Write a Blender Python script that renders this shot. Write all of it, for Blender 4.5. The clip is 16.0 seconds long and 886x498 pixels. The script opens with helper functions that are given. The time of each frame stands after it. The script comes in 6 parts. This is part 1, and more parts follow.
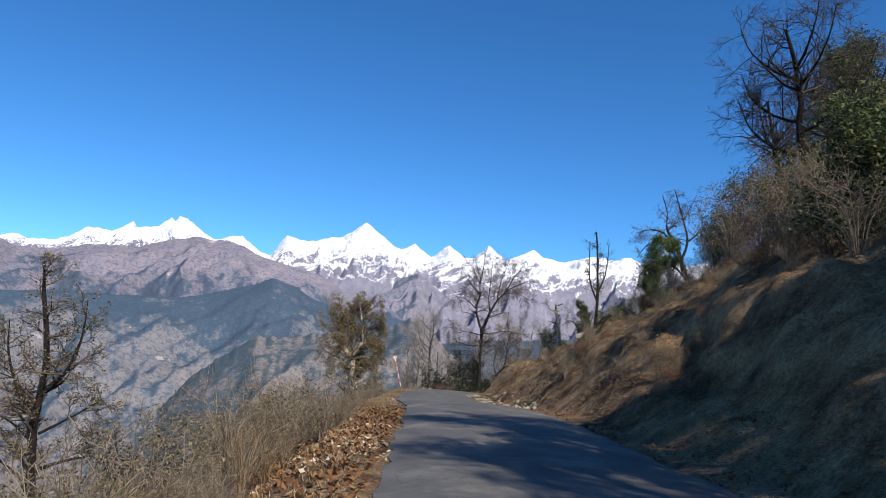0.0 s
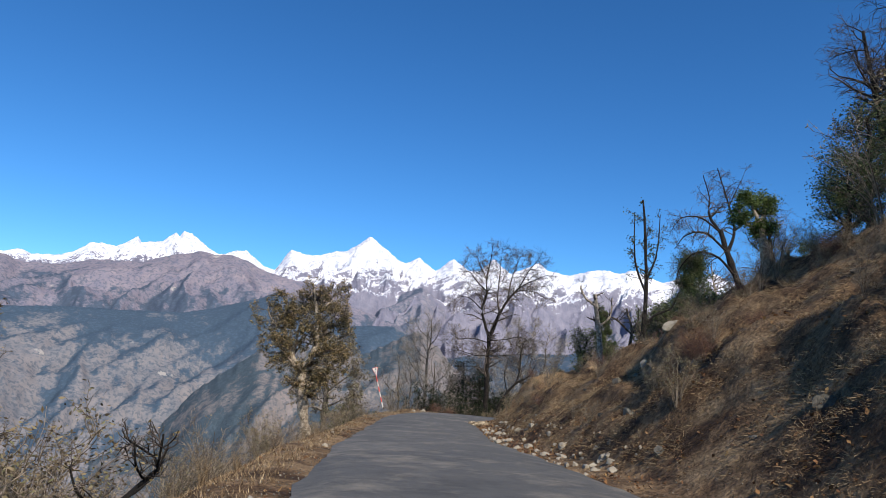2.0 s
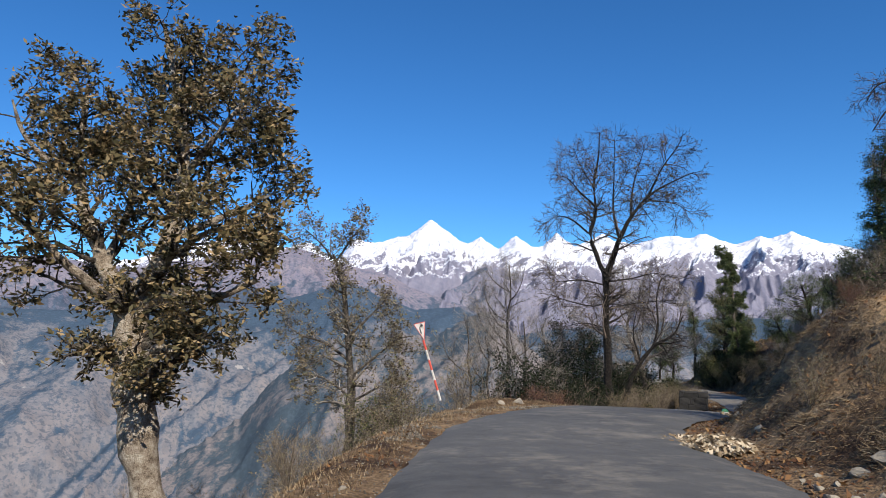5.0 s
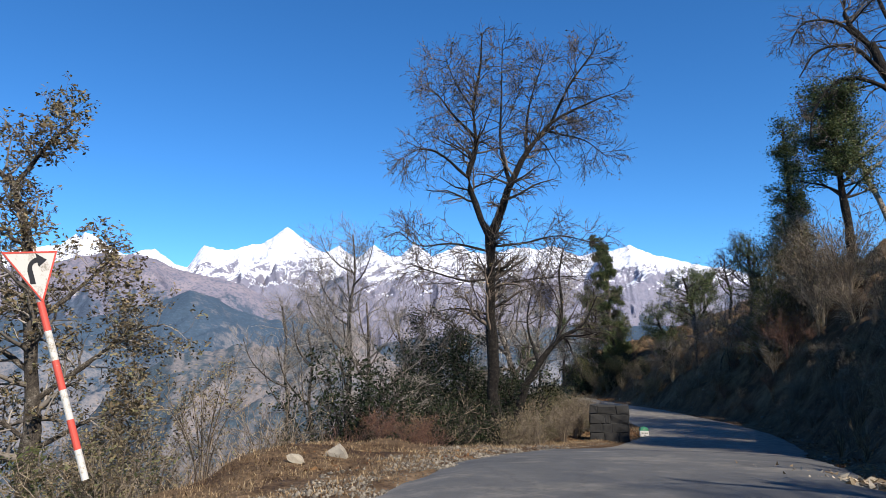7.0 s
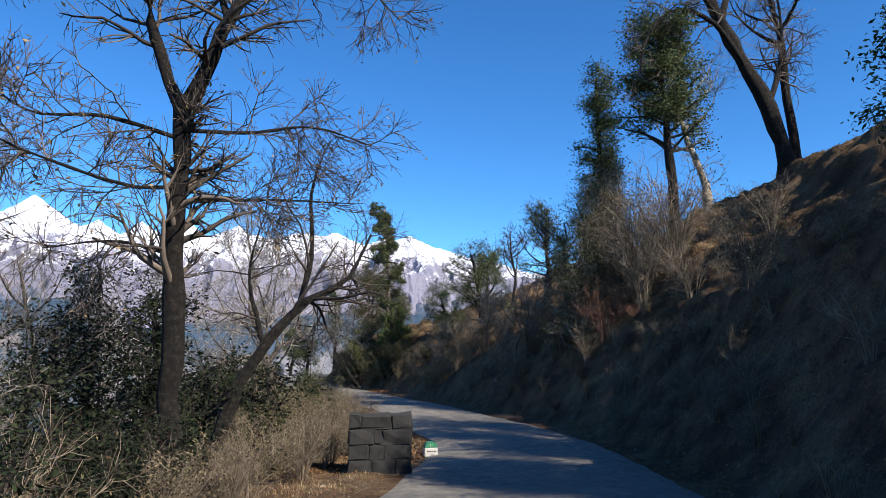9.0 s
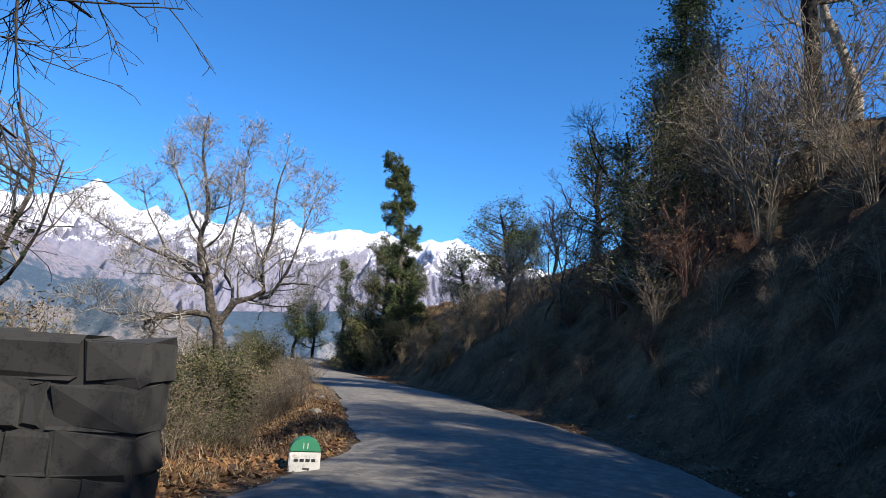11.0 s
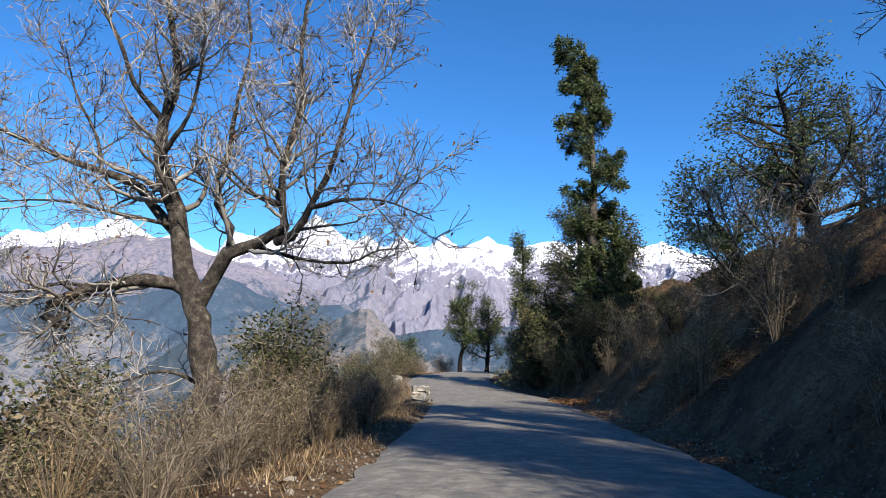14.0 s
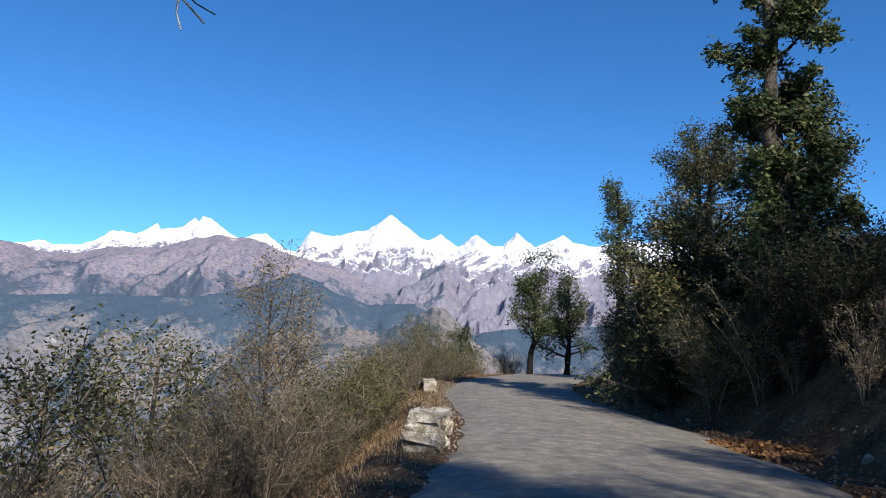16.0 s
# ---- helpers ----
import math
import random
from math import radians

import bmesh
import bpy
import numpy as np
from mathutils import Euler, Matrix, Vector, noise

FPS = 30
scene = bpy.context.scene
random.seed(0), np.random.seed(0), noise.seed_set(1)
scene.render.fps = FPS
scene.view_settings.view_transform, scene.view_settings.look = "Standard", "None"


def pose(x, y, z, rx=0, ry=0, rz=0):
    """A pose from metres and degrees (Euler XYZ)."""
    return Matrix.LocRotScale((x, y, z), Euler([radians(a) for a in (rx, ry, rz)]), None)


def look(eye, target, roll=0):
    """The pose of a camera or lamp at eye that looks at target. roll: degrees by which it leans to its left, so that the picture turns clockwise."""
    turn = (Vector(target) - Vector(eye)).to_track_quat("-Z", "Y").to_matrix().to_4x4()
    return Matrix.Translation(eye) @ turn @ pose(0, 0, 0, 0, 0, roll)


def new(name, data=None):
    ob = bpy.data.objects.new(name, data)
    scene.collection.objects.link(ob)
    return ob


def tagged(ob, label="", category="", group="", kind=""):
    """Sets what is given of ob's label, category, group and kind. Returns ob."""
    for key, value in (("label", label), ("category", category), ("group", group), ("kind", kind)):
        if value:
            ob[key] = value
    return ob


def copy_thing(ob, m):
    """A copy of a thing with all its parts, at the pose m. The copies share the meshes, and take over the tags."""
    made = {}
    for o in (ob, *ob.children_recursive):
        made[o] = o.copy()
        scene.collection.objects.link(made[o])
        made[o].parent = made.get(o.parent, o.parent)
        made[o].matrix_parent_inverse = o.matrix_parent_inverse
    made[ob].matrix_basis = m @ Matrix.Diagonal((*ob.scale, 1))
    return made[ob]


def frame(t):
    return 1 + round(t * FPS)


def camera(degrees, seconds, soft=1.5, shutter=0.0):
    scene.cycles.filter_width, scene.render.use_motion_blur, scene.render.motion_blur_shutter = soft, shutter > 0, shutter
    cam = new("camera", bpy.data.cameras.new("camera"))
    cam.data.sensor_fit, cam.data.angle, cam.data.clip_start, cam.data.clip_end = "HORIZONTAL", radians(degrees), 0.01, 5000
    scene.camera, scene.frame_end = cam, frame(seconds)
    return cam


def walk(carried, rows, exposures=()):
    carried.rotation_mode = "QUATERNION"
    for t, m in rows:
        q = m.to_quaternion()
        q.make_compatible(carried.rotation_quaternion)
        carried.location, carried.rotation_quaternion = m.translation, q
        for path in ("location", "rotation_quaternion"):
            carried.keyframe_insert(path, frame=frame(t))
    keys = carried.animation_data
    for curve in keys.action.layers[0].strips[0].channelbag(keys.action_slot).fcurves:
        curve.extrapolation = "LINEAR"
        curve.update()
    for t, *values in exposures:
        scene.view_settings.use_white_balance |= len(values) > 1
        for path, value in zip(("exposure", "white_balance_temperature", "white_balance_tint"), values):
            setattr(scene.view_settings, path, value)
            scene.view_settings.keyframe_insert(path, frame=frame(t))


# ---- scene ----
cam = camera(66.5, 16.0, 0.8)
PATH = [
    (0, (-3.704, -0.491, 3.527), (-3.467, 1.471, 3.836), 4.3),
    (0.5, (-2.958, 2.948, 3.443), (-2.714, 4.916, 3.703), 6.2),
    (1, (-2.298, 6.396, 3.353), (-2.1, 8.364, 3.652), 5.9),
    (1.5, (-1.786, 9.813, 3.318), (-1.623, 11.781, 3.638), 4.9),
    (2, (-1.314, 13.134, 3.354), (-1.094, 15.091, 3.703), 4.1),
    (2.5, (-1.025, 16.318, 3.295), (-1.031, 18.298, 3.578), 2.9),
    (3, (-0.787, 19.653, 3.263), (-0.794, 21.623, 3.612), 3.0),
    (5.3, (0.24, 36.993, 2.359), (0.301, 38.972, 2.64), 0.1),
    (5.5, (0.388, 38.445, 2.331), (0.489, 40.42, 2.626), 0.4),
    (6, (0.815, 41.844, 2.196), (0.994, 43.813, 2.497), 0.1),
    (6.5, (1.473, 45.059, 2.116), (1.779, 47.01, 2.435), -0.1),
    (7, (2.427, 48.063, 2.01), (2.881, 49.985, 2.324), -0.4),
    (7.5, (3.338, 50.81, 2.056), (3.972, 52.681, 2.368), -1.9),
    (8, (4.477, 53.381, 2.079), (5.27, 55.196, 2.356), -2.5),
    (8.5, (5.789, 55.735, 1.863), (6.715, 57.487, 2.129), -1.7),
    (9, (7.476, 58.032, 1.784), (8.517, 59.717, 2.058), -0.1),
    (11.3, (16.022, 68.572, 0.06), (16.916, 70.338, 0.346), 4.5),
    (11.5, (16.626, 69.742, 0.015), (17.48, 71.526, 0.314), 4.4),
    (12, (18.166, 72.879, -0.162), (18.878, 74.727, 0.115), 4.6),
    (12.5, (19.503, 76.168, -0.232), (20.181, 78.026, 0.064), 4.1),
    (13, (20.831, 79.118, -0.291), (21.353, 81.017, 0.06), 3.5),
    (13.5, (22.304, 82.099, -0.392), (22.752, 84.023, -0.077), 4.6),
    (14, (23.543, 84.926, -0.399), (23.911, 86.87, -0.107), 1.5),
    (14.5, (24.526, 88.349, -0.266), (24.865, 90.308, -0.047), 1.7),
    (15, (25.444, 91.957, -0.455), (25.719, 93.921, -0.193), 0.8),
    (15.5, (26.114, 95.296, -0.635), (26.359, 97.259, -0.342), 2.2),
    (16, (26.828, 98.58, -0.741), (26.979, 100.554, -0.457), 2.3),
]
walk(cam, [(t, look(eye, target, roll)) for t, eye, target, roll in PATH],
     [(0, 0.45), (2.5, 0.35), (5.5, 0.45), (7, 0.62), (8, 0.76), (9, 0.86), (11.5, 0.9), (12.5, 0.85), (14.5, 0.85), (15.3, 0.74), (16, 0.6)])


# ---- world, sun, exposure ----
SUN_AZ, SUN_EL = radians(162), radians(38)
world = bpy.data.worlds.new("sky_world")
scene.world = world
world.use_nodes = True
wn = world.node_tree
sky = wn.nodes.new("ShaderNodeTexSky")
sky.sky_type = "NISHITA"
sky.sun_disc = False
sky.sun_elevation, sky.sun_rotation = SUN_EL, SUN_AZ
sky.altitude, sky.air_density, sky.dust_density, sky.ozone_density = 2400, 1.0, 0.2, 2.6
tone = wn.nodes.new("ShaderNodeHueSaturation")
tone.inputs["Saturation"].default_value = 1.2
tint = wn.nodes.new("ShaderNodeMix")
tint.data_type, tint.blend_type = "RGBA", "MULTIPLY"
tint.inputs[0].default_value = 1.0
tint.inputs[7].default_value = (0.62, 0.97, 1.17, 1)
wn.links.new(sky.outputs[0], tone.inputs["Color"])
wn.links.new(tone.outputs[0], tint.inputs[6])
wn.links.new(tint.outputs[2], wn.nodes["Background"].inputs[0])
wn.nodes["Background"].inputs[1].default_value = 0.105
sun_data = bpy.data.lights.new("sun", "SUN")
sun_data.energy, sun_data.angle, sun_data.color = 5.0, radians(0.53), (1.0, 0.92, 0.8)
sun = new("sun", sun_data)
to_sun = Vector((math.sin(SUN_AZ) * math.cos(SUN_EL), math.cos(SUN_AZ) * math.cos(SUN_EL), math.sin(SUN_EL)))
sun.rotation_euler = to_sun.to_track_quat("Z", "Y").to_euler()
sun.location = (60, -80, 120)

rng = np.random.default_rng(7)


# ---- numeric noise ----
_perm = np.random.default_rng(3).permutation(256)
_grad = np.random.default_rng(4).normal(size=(256, 2))
_grad /= np.linalg.norm(_grad, axis=1)[:, None]


def pnoise(x, y):
    """Gradient noise on arrays, about -0.7 to 0.7."""
    x, y = np.broadcast_arrays(np.asarray(x, float), np.asarray(y, float))
    xi, yi = np.floor(x).astype(int), np.floor(y).astype(int)
    fx, fy = x - xi, y - yi
    u, v = fx * fx * fx * (fx * (fx * 6 - 15) + 10), fy * fy * fy * (fy * (fy * 6 - 15) + 10)

    def corner(i, j):
        g = _grad[_perm[(_perm[(xi + i) & 255] + yi + j) & 255]]
        return g[..., 0] * (fx - i) + g[..., 1] * (fy - j)
    a = corner(0, 0) * (1 - u) + corner(1, 0) * u
    b = corner(0, 1) * (1 - u) + corner(1, 1) * u
    return a * (1 - v) + b * v


def fbm(x, y, octaves=4, ridged=False):
    total, amp, freq = 0.0, 1.0, 1.0
    for k in range(octaves):
        n = pnoise(x * freq + 17.3 * k, y * freq - 9.1 * k)
        total = total + amp * ((0.5 - np.abs(n) * 1.6) if ridged else n)
        amp, freq = amp * 0.5, freq * 2.03
    return total


def smooth(a, b, x):
    t = np.clip((x - a) / (b - a), 0, 1)
    return t * t * (3 - 2 * t)


# ---- materials ----
def nodes_of(name):
    m = bpy.data.materials.new(name)
    m.use_nodes = True
    return m, m.node_tree, m.node_tree.nodes["Principled BSDF"]


def add_noise(t, scale, detail=4, rough=0.6, vec=None, kind="ShaderNodeTexNoise"):
    n = t.nodes.new(kind)
    n.inputs["Scale"].default_value = scale
    if "Detail" in n.inputs:
        n.inputs["Detail"].default_value = detail
        n.inputs["Roughness"].default_value = rough
    if vec is not None:
        t.links.new(vec, n.inputs["Vector"])
    return n


def ramp(t, fac, stops):
    r = t.nodes.new("ShaderNodeValToRGB")
    e = r.color_ramp.elements
    e[0].position, e[0].color = stops[0][0], (*stops[0][1], 1)
    e[1].position, e[1].color = stops[-1][0], (*stops[-1][1], 1)
    for p, c in stops[1:-1]:
        q = e.new(p)
        q.color = (*c, 1)
    t.links.new(fac, r.inputs[0])
    return r.outputs[0]


def mix(t, fac, a, b, mode="MIX"):
    m = t.nodes.new("ShaderNodeMix")
    m.data_type, m.blend_type = "RGBA", mode
    for socket, value in ((m.inputs[0], fac), (m.inputs[6], a), (m.inputs[7], b)):
        if isinstance(value, (int, float)):
            socket.default_value = value
        elif isinstance(value, tuple):
            socket.default_value = (*value, 1)
        else:
            t.links.new(value, socket)
    return m.outputs[2]


def math_node(t, op, a, b=0.0):
    m = t.nodes.new("ShaderNodeMath")
    m.operation = op
    for socket, value in ((m.inputs[0], a), (m.inputs[1], b)):
        if isinstance(value, (int, float)):
            socket.default_value = value
        else:
            t.links.new(value, socket)
    return m.outputs[0]


def bump(t, bsdf, height, strength=0.3, distance=0.02):
    b = t.nodes.new("ShaderNodeBump")
    b.inputs["Strength"].default_value, b.inputs["Distance"].default_value = strength, distance
    t.links.new(height, b.inputs["Height"])
    t.links.new(b.outputs[0], bsdf.inputs["Normal"])


def place(t):
    return t.nodes.new("ShaderNodeNewGeometry")


def simple(name, stops, scale=4, rough=0.85, bumps=0.3, dist=0.01, island=False, object_random=False, spread=0.5):
    """A mottled surface: two scales of noise through a colour ramp, with bump."""
    m, t, b = nodes_of(name)
    g = place(t)
    n1 = add_noise(t, scale, 5, 0.65, g.outputs["Position"])
    n2 = add_noise(t, scale * 7.3, 3, 0.6, g.outputs["Position"])
    f = math_node(t, "ADD", math_node(t, "MULTIPLY", n1.outputs[0], 0.65), math_node(t, "MULTIPLY", n2.outputs[0], 0.35))
    if island or object_random:
        src = g.outputs["Random Per Island"] if island else t.nodes.new("ShaderNodeObjectInfo").outputs["Random"]
        f = math_node(t, "ADD", math_node(t, "MULTIPLY", f, 1 - spread), math_node(t, "MULTIPLY", src, spread))
    t.links.new(ramp(t, f, stops), b.inputs["Base Color"])
    b.inputs["Roughness"].default_value = rough
    b.inputs["Specular IOR Level"].default_value = 0.3
    if bumps:
        bump(t, b, n2.outputs[0], bumps, dist)
    return m


def leafy(name, stops, rough=0.7, through_light=0.25, patch=0.9, single=0.65):
    """Leaves: colour differs from leaf to leaf, some light passes through."""
    m, t, b = nodes_of(name)
    g = place(t)
    n = add_noise(t, patch, 3, 0.6, g.outputs["Position"])
    f = math_node(t, "ADD", math_node(t, "MULTIPLY", g.outputs["Random Per Island"], single), math_node(t, "MULTIPLY", n.outputs[0], 1 - single))
    col = ramp(t, f, stops)
    t.links.new(col, b.inputs["Base Color"])
    b.inputs["Roughness"].default_value = rough
    b.inputs["Specular IOR Level"].default_value = 0.2
    tr = t.nodes.new("ShaderNodeBsdfTranslucent")
    t.links.new(col, tr.inputs[0])
    ms = t.nodes.new("ShaderNodeMixShader")
    ms.inputs[0].default_value = through_light
    t.links.new(b.outputs[0], ms.inputs[1])
    t.links.new(tr.outputs[0], ms.inputs[2])
    t.links.new(ms.outputs[0], t.nodes["Material Output"].inputs[0])
    return m


def asphalt_material():
    m, t, b = nodes_of("worn_asphalt")
    g = place(t)
    big = add_noise(t, 0.35, 4, 0.6, g.outputs["Position"])
    mid = add_noise(t, 2.2, 5, 0.7, g.outputs["Position"])
    fine = add_noise(t, 90, 2, 0.6, g.outputs["Position"])
    f = math_node(t, "ADD", math_node(t, "MULTIPLY", big.outputs[0], 0.5), math_node(t, "MULTIPLY", mid.outputs[0], 0.5))
    col = ramp(t, f, [(0.34, (0.058, 0.057, 0.056)), (0.46, (0.095, 0.093, 0.09)), (0.56, (0.115, 0.111, 0.105)), (0.68, (0.17, 0.162, 0.148))])
    col = mix(t, 0.35, col, ramp(t, fine.outputs[0], [(0.3, (0.03, 0.03, 0.03)), (0.7, (0.22, 0.21, 0.2))]), "OVERLAY")
    dust = ramp(t, add_noise(t, 0.8, 6, 0.75, g.outputs["Position"]).outputs[0], [(0.5, (0, 0, 0)), (0.7, (1, 1, 1))])
    col = mix(t, math_node(t, "MULTIPLY", dust, 0.6), col, (0.25, 0.22, 0.175))
    # past the first bend the surface is old, bleached and dusty
    sep = t.nodes.new("ShaderNodeSeparateXYZ")
    t.links.new(g.outputs["Position"], sep.inputs[0])
    mr = t.nodes.new("ShaderNodeMapRange")
    t.links.new(sep.outputs[1], mr.inputs["Value"])
    mr.inputs["From Min"].default_value, mr.inputs["From Max"].default_value = 62, 74
    streak = ramp(t, add_noise(t, 1.3, 5, 0.7, g.outputs["Position"]).outputs[0], [(0.32, (0.35, 0.35, 0.35)), (0.62, (1, 1, 1))])
    col = mix(t, math_node(t, "MULTIPLY", math_node(t, "MULTIPLY", mr.outputs[0], streak), 0.4), col, (0.275, 0.24, 0.19))
    pits = add_noise(t, 3.6, 8, 0.78, g.outputs["Position"])
    worn = ramp(t, pits.outputs[0], [(0.36, (0.045, 0.042, 0.038)), (0.5, (0.15, 0.136, 0.115)), (0.62, (0.34, 0.305, 0.25))])
    col = mix(t, math_node(t, "MULTIPLY", mr.outputs[0], 0.45), col, worn)
    # hairline cracks
    web = t.nodes.new("ShaderNodeTexVoronoi")
    web.feature = "DISTANCE_TO_EDGE"
    web.inputs["Scale"].default_value = 0.55
    bent = t.nodes.new("ShaderNodeVectorMath")
    bent.operation = "MULTIPLY_ADD"
    t.links.new(mid.outputs["Color"], bent.inputs[0])
    bent.inputs[1].default_value = (0.9, 0.9, 0)
    t.links.new(g.outputs["Position"], bent.inputs[2])
    t.links.new(bent.outputs[0], web.inputs["Vector"])
    crack = ramp(t, web.outputs["Distance"], [(0.0, (1, 1, 1)), (0.012, (0, 0, 0))])
    col = mix(t, math_node(t, "MULTIPLY", crack, math_node(t, "MULTIPLY", big.outputs[0], 0.9)), col, (0.03, 0.029, 0.028))
    t.links.new(col, b.inputs["Base Color"])
    b.inputs["Roughness"].default_value = 0.88
    rise = math_node(t, "ADD", math_node(t, "MULTIPLY", fine.outputs[0], 0.3), math_node(t, "MULTIPLY", math_node(t, "MULTIPLY", pits.outputs[0], mr.outputs[0]), 0.7))
    bump(t, b, rise, 0.5, 0.02)
    return m


def ground_material():
    """Dry mountain grass over brown earth with leaf litter."""
    m, t, b = nodes_of("dry_grass_earth")
    g = place(t)
    p = g.outputs["Position"]
    big = add_noise(t, 0.12, 4, 0.6, p)
    mid = add_noise(t, 0.9, 6, 0.7, p)
    fine = add_noise(t, 14, 4, 0.7, p)
    f = math_node(t, "ADD", math_node(t, "MULTIPLY", big.outputs[0], 0.3), math_node(t, "MULTIPLY", mid.outputs[0], 0.7))
    col = ramp(t, f, [(0.32, (0.025, 0.015, 0.01)), (0.43, (0.075, 0.046, 0.028)), (0.51, (0.18, 0.12, 0.07)), (0.62, (0.33, 0.235, 0.14)), (0.75, (0.13, 0.09, 0.05))])
    col = mix(t, 0.6, col, ramp(t, fine.outputs[0], [(0.3, (0.08, 0.06, 0.05)), (0.5, (0.5, 0.47, 0.44)), (0.7, (0.95, 0.9, 0.85))]), "OVERLAY")
    # past the nose brown leaf earth, darkened to paint in the slope's shade
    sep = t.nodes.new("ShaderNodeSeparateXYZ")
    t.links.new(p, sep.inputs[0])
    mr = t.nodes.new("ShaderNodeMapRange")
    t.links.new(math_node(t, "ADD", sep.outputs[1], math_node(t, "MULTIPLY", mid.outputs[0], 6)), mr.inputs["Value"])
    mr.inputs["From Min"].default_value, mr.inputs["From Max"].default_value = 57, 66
    bank_shade = mix(t, fine.outputs[0], (0.012, 0.008, 0.006), (0.11, 0.066, 0.036))
    col = mix(t, math_node(t, "MULTIPLY", mr.outputs[0], 0.55), col, bank_shade)
    t.links.new(col, b.inputs["Base Color"])
    b.inputs["Roughness"].default_value = 0.95
    b.inputs["Specular IOR Level"].default_value = 0.15
    h = math_node(t, "ADD", math_node(t, "MULTIPLY", mid.outputs[0], 1.0), math_node(t, "MULTIPLY", fine.outputs[0], 0.25))
    bump(t, b, h, 1.0, 0.4)
    return m


def mountain_material(name, low, high, forest, forest_amount, snow_from=None, scale=1.0, band=None):
    """Rock and scrub, dark forest in patches, snow above a ragged line."""
    m, t, b = nodes_of(name)
    g = place(t)
    p = g.outputs["Position"]
    sep = t.nodes.new("ShaderNodeSeparateXYZ")
    t.links.new(p, sep.inputs[0])
    n1 = add_noise(t, 0.004 * scale, 7, 0.65, p)
    n2 = add_noise(t, 0.016 * scale, 9, 0.72, p)
    col = mix(t, ramp(t, n2.outputs[0], [(0.35, (0, 0, 0)), (0.65, (1, 1, 1))]), low, high)
    # forest darkening follows faces turned from the sun: shade put into colour
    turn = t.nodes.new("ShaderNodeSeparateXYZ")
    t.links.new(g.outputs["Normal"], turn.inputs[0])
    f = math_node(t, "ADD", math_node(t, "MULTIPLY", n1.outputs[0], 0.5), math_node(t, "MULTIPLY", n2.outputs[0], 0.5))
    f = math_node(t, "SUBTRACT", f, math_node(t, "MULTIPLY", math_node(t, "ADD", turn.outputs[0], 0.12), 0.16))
    n3 = add_noise(t, 0.09 * scale, 5, 0.7, p)
    f = math_node(t, "ADD", f, math_node(t, "MULTIPLY", math_node(t, "SUBTRACT", n3.outputs[0], 0.5), 0.22))
    if band is not None:
        # the woods thicken towards one height
        mr = t.nodes.new("ShaderNodeMapRange")
        mr.interpolation_type = "SMOOTHSTEP"
        t.links.new(sep.outputs[2], mr.inputs["Value"])
        mr.inputs["From Min"].default_value, mr.inputs["From Max"].default_value = band[0], band[1]
        mr.inputs["To Min"].default_value, mr.inputs["To Max"].default_value = 0.0, band[2]
        f = math_node(t, "ADD", f, mr.outputs[0])
    if forest:
        fm = ramp(t, f, [(1 - forest_amount - 0.05, (0, 0, 0)), (1 - forest_amount + 0.05, (1, 1, 1))])
        # single crowns and clearings speckle the woods and the open slopes
        dots = add_noise(t, 0.075 * scale, 3, 0.6, p)
        speck = ramp(t, dots.outputs[0], [(0.5, (0, 0, 0)), (0.6, (1, 1, 1))])
        wood = mix(t, math_node(t, "MULTIPLY", speck, 0.35), forest, tuple(c * 1.6 for c in forest))
        open_ = mix(t, math_node(t, "MULTIPLY", speck, 0.55), col, forest)
        scree = ramp(t, add_noise(t, 0.011 * scale, 4, 0.55, p).outputs[0], [(0.69, (0, 0, 0)), (0.72, (1, 1, 1))])
        open_ = mix(t, math_node(t, "MULTIPLY", scree, 0.7), open_, (0.4, 0.37, 0.34))
        col = mix(t, fm, open_, wood)
    if snow_from is not None:
        # height, broken by noise and by how steep the face is
        nrm = t.nodes.new("ShaderNodeSeparateXYZ")
        t.links.new(g.outputs["Normal"], nrm.inputs[0])
        lay = t.nodes.new("ShaderNodeMapping")
        lay.vector_type = "TEXTURE"
        lay.inputs["Rotation"].default_value = (0, -0.5, 0)
        lay.inputs["Scale"].default_value = (2.4, 1, 0.5)
        t.links.new(p, lay.inputs["Vector"])
        ribs = add_noise(t, 0.012, 6, 0.72, lay.outputs[0])
        hz = math_node(t, "ADD", sep.outputs[2], math_node(t, "MULTIPLY", math_node(t, "SUBTRACT", n2.outputs[0], 0.5), 260))
        hz = math_node(t, "ADD", hz, math_node(t, "MULTIPLY", math_node(t, "SUBTRACT", ribs.outputs[0], 0.5), 700))
        hz = math_node(t, "ADD", hz, math_node(t, "MULTIPLY", math_node(t, "SUBTRACT", n3.outputs[0], 0.5), 420))
        hz = math_node(t, "ADD", hz, math_node(t, "MULTIPLY", math_node(t, "SUBTRACT", nrm.outputs[2], 0.68), 260))
        sm = ramp(t, math_node(t, "DIVIDE", math_node(t, "SUBTRACT", hz, snow_from), 200), [(0.35, (0, 0, 0)), (0.62, (1, 1, 1))])
        # blue-grey shading of the snow is painted in by noise
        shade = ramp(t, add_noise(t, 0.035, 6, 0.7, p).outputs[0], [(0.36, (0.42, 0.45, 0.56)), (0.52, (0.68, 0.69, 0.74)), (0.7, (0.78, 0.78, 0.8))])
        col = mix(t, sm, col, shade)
    t.links.new(col, b.inputs["Base Color"])
    b.inputs["Roughness"].default_value = 0.95
    b.inputs["Specular IOR Level"].default_value = 0.1
    bump(t, b, n2.outputs[0], 0.5, 16 if snow_from is None else 30)
    return m


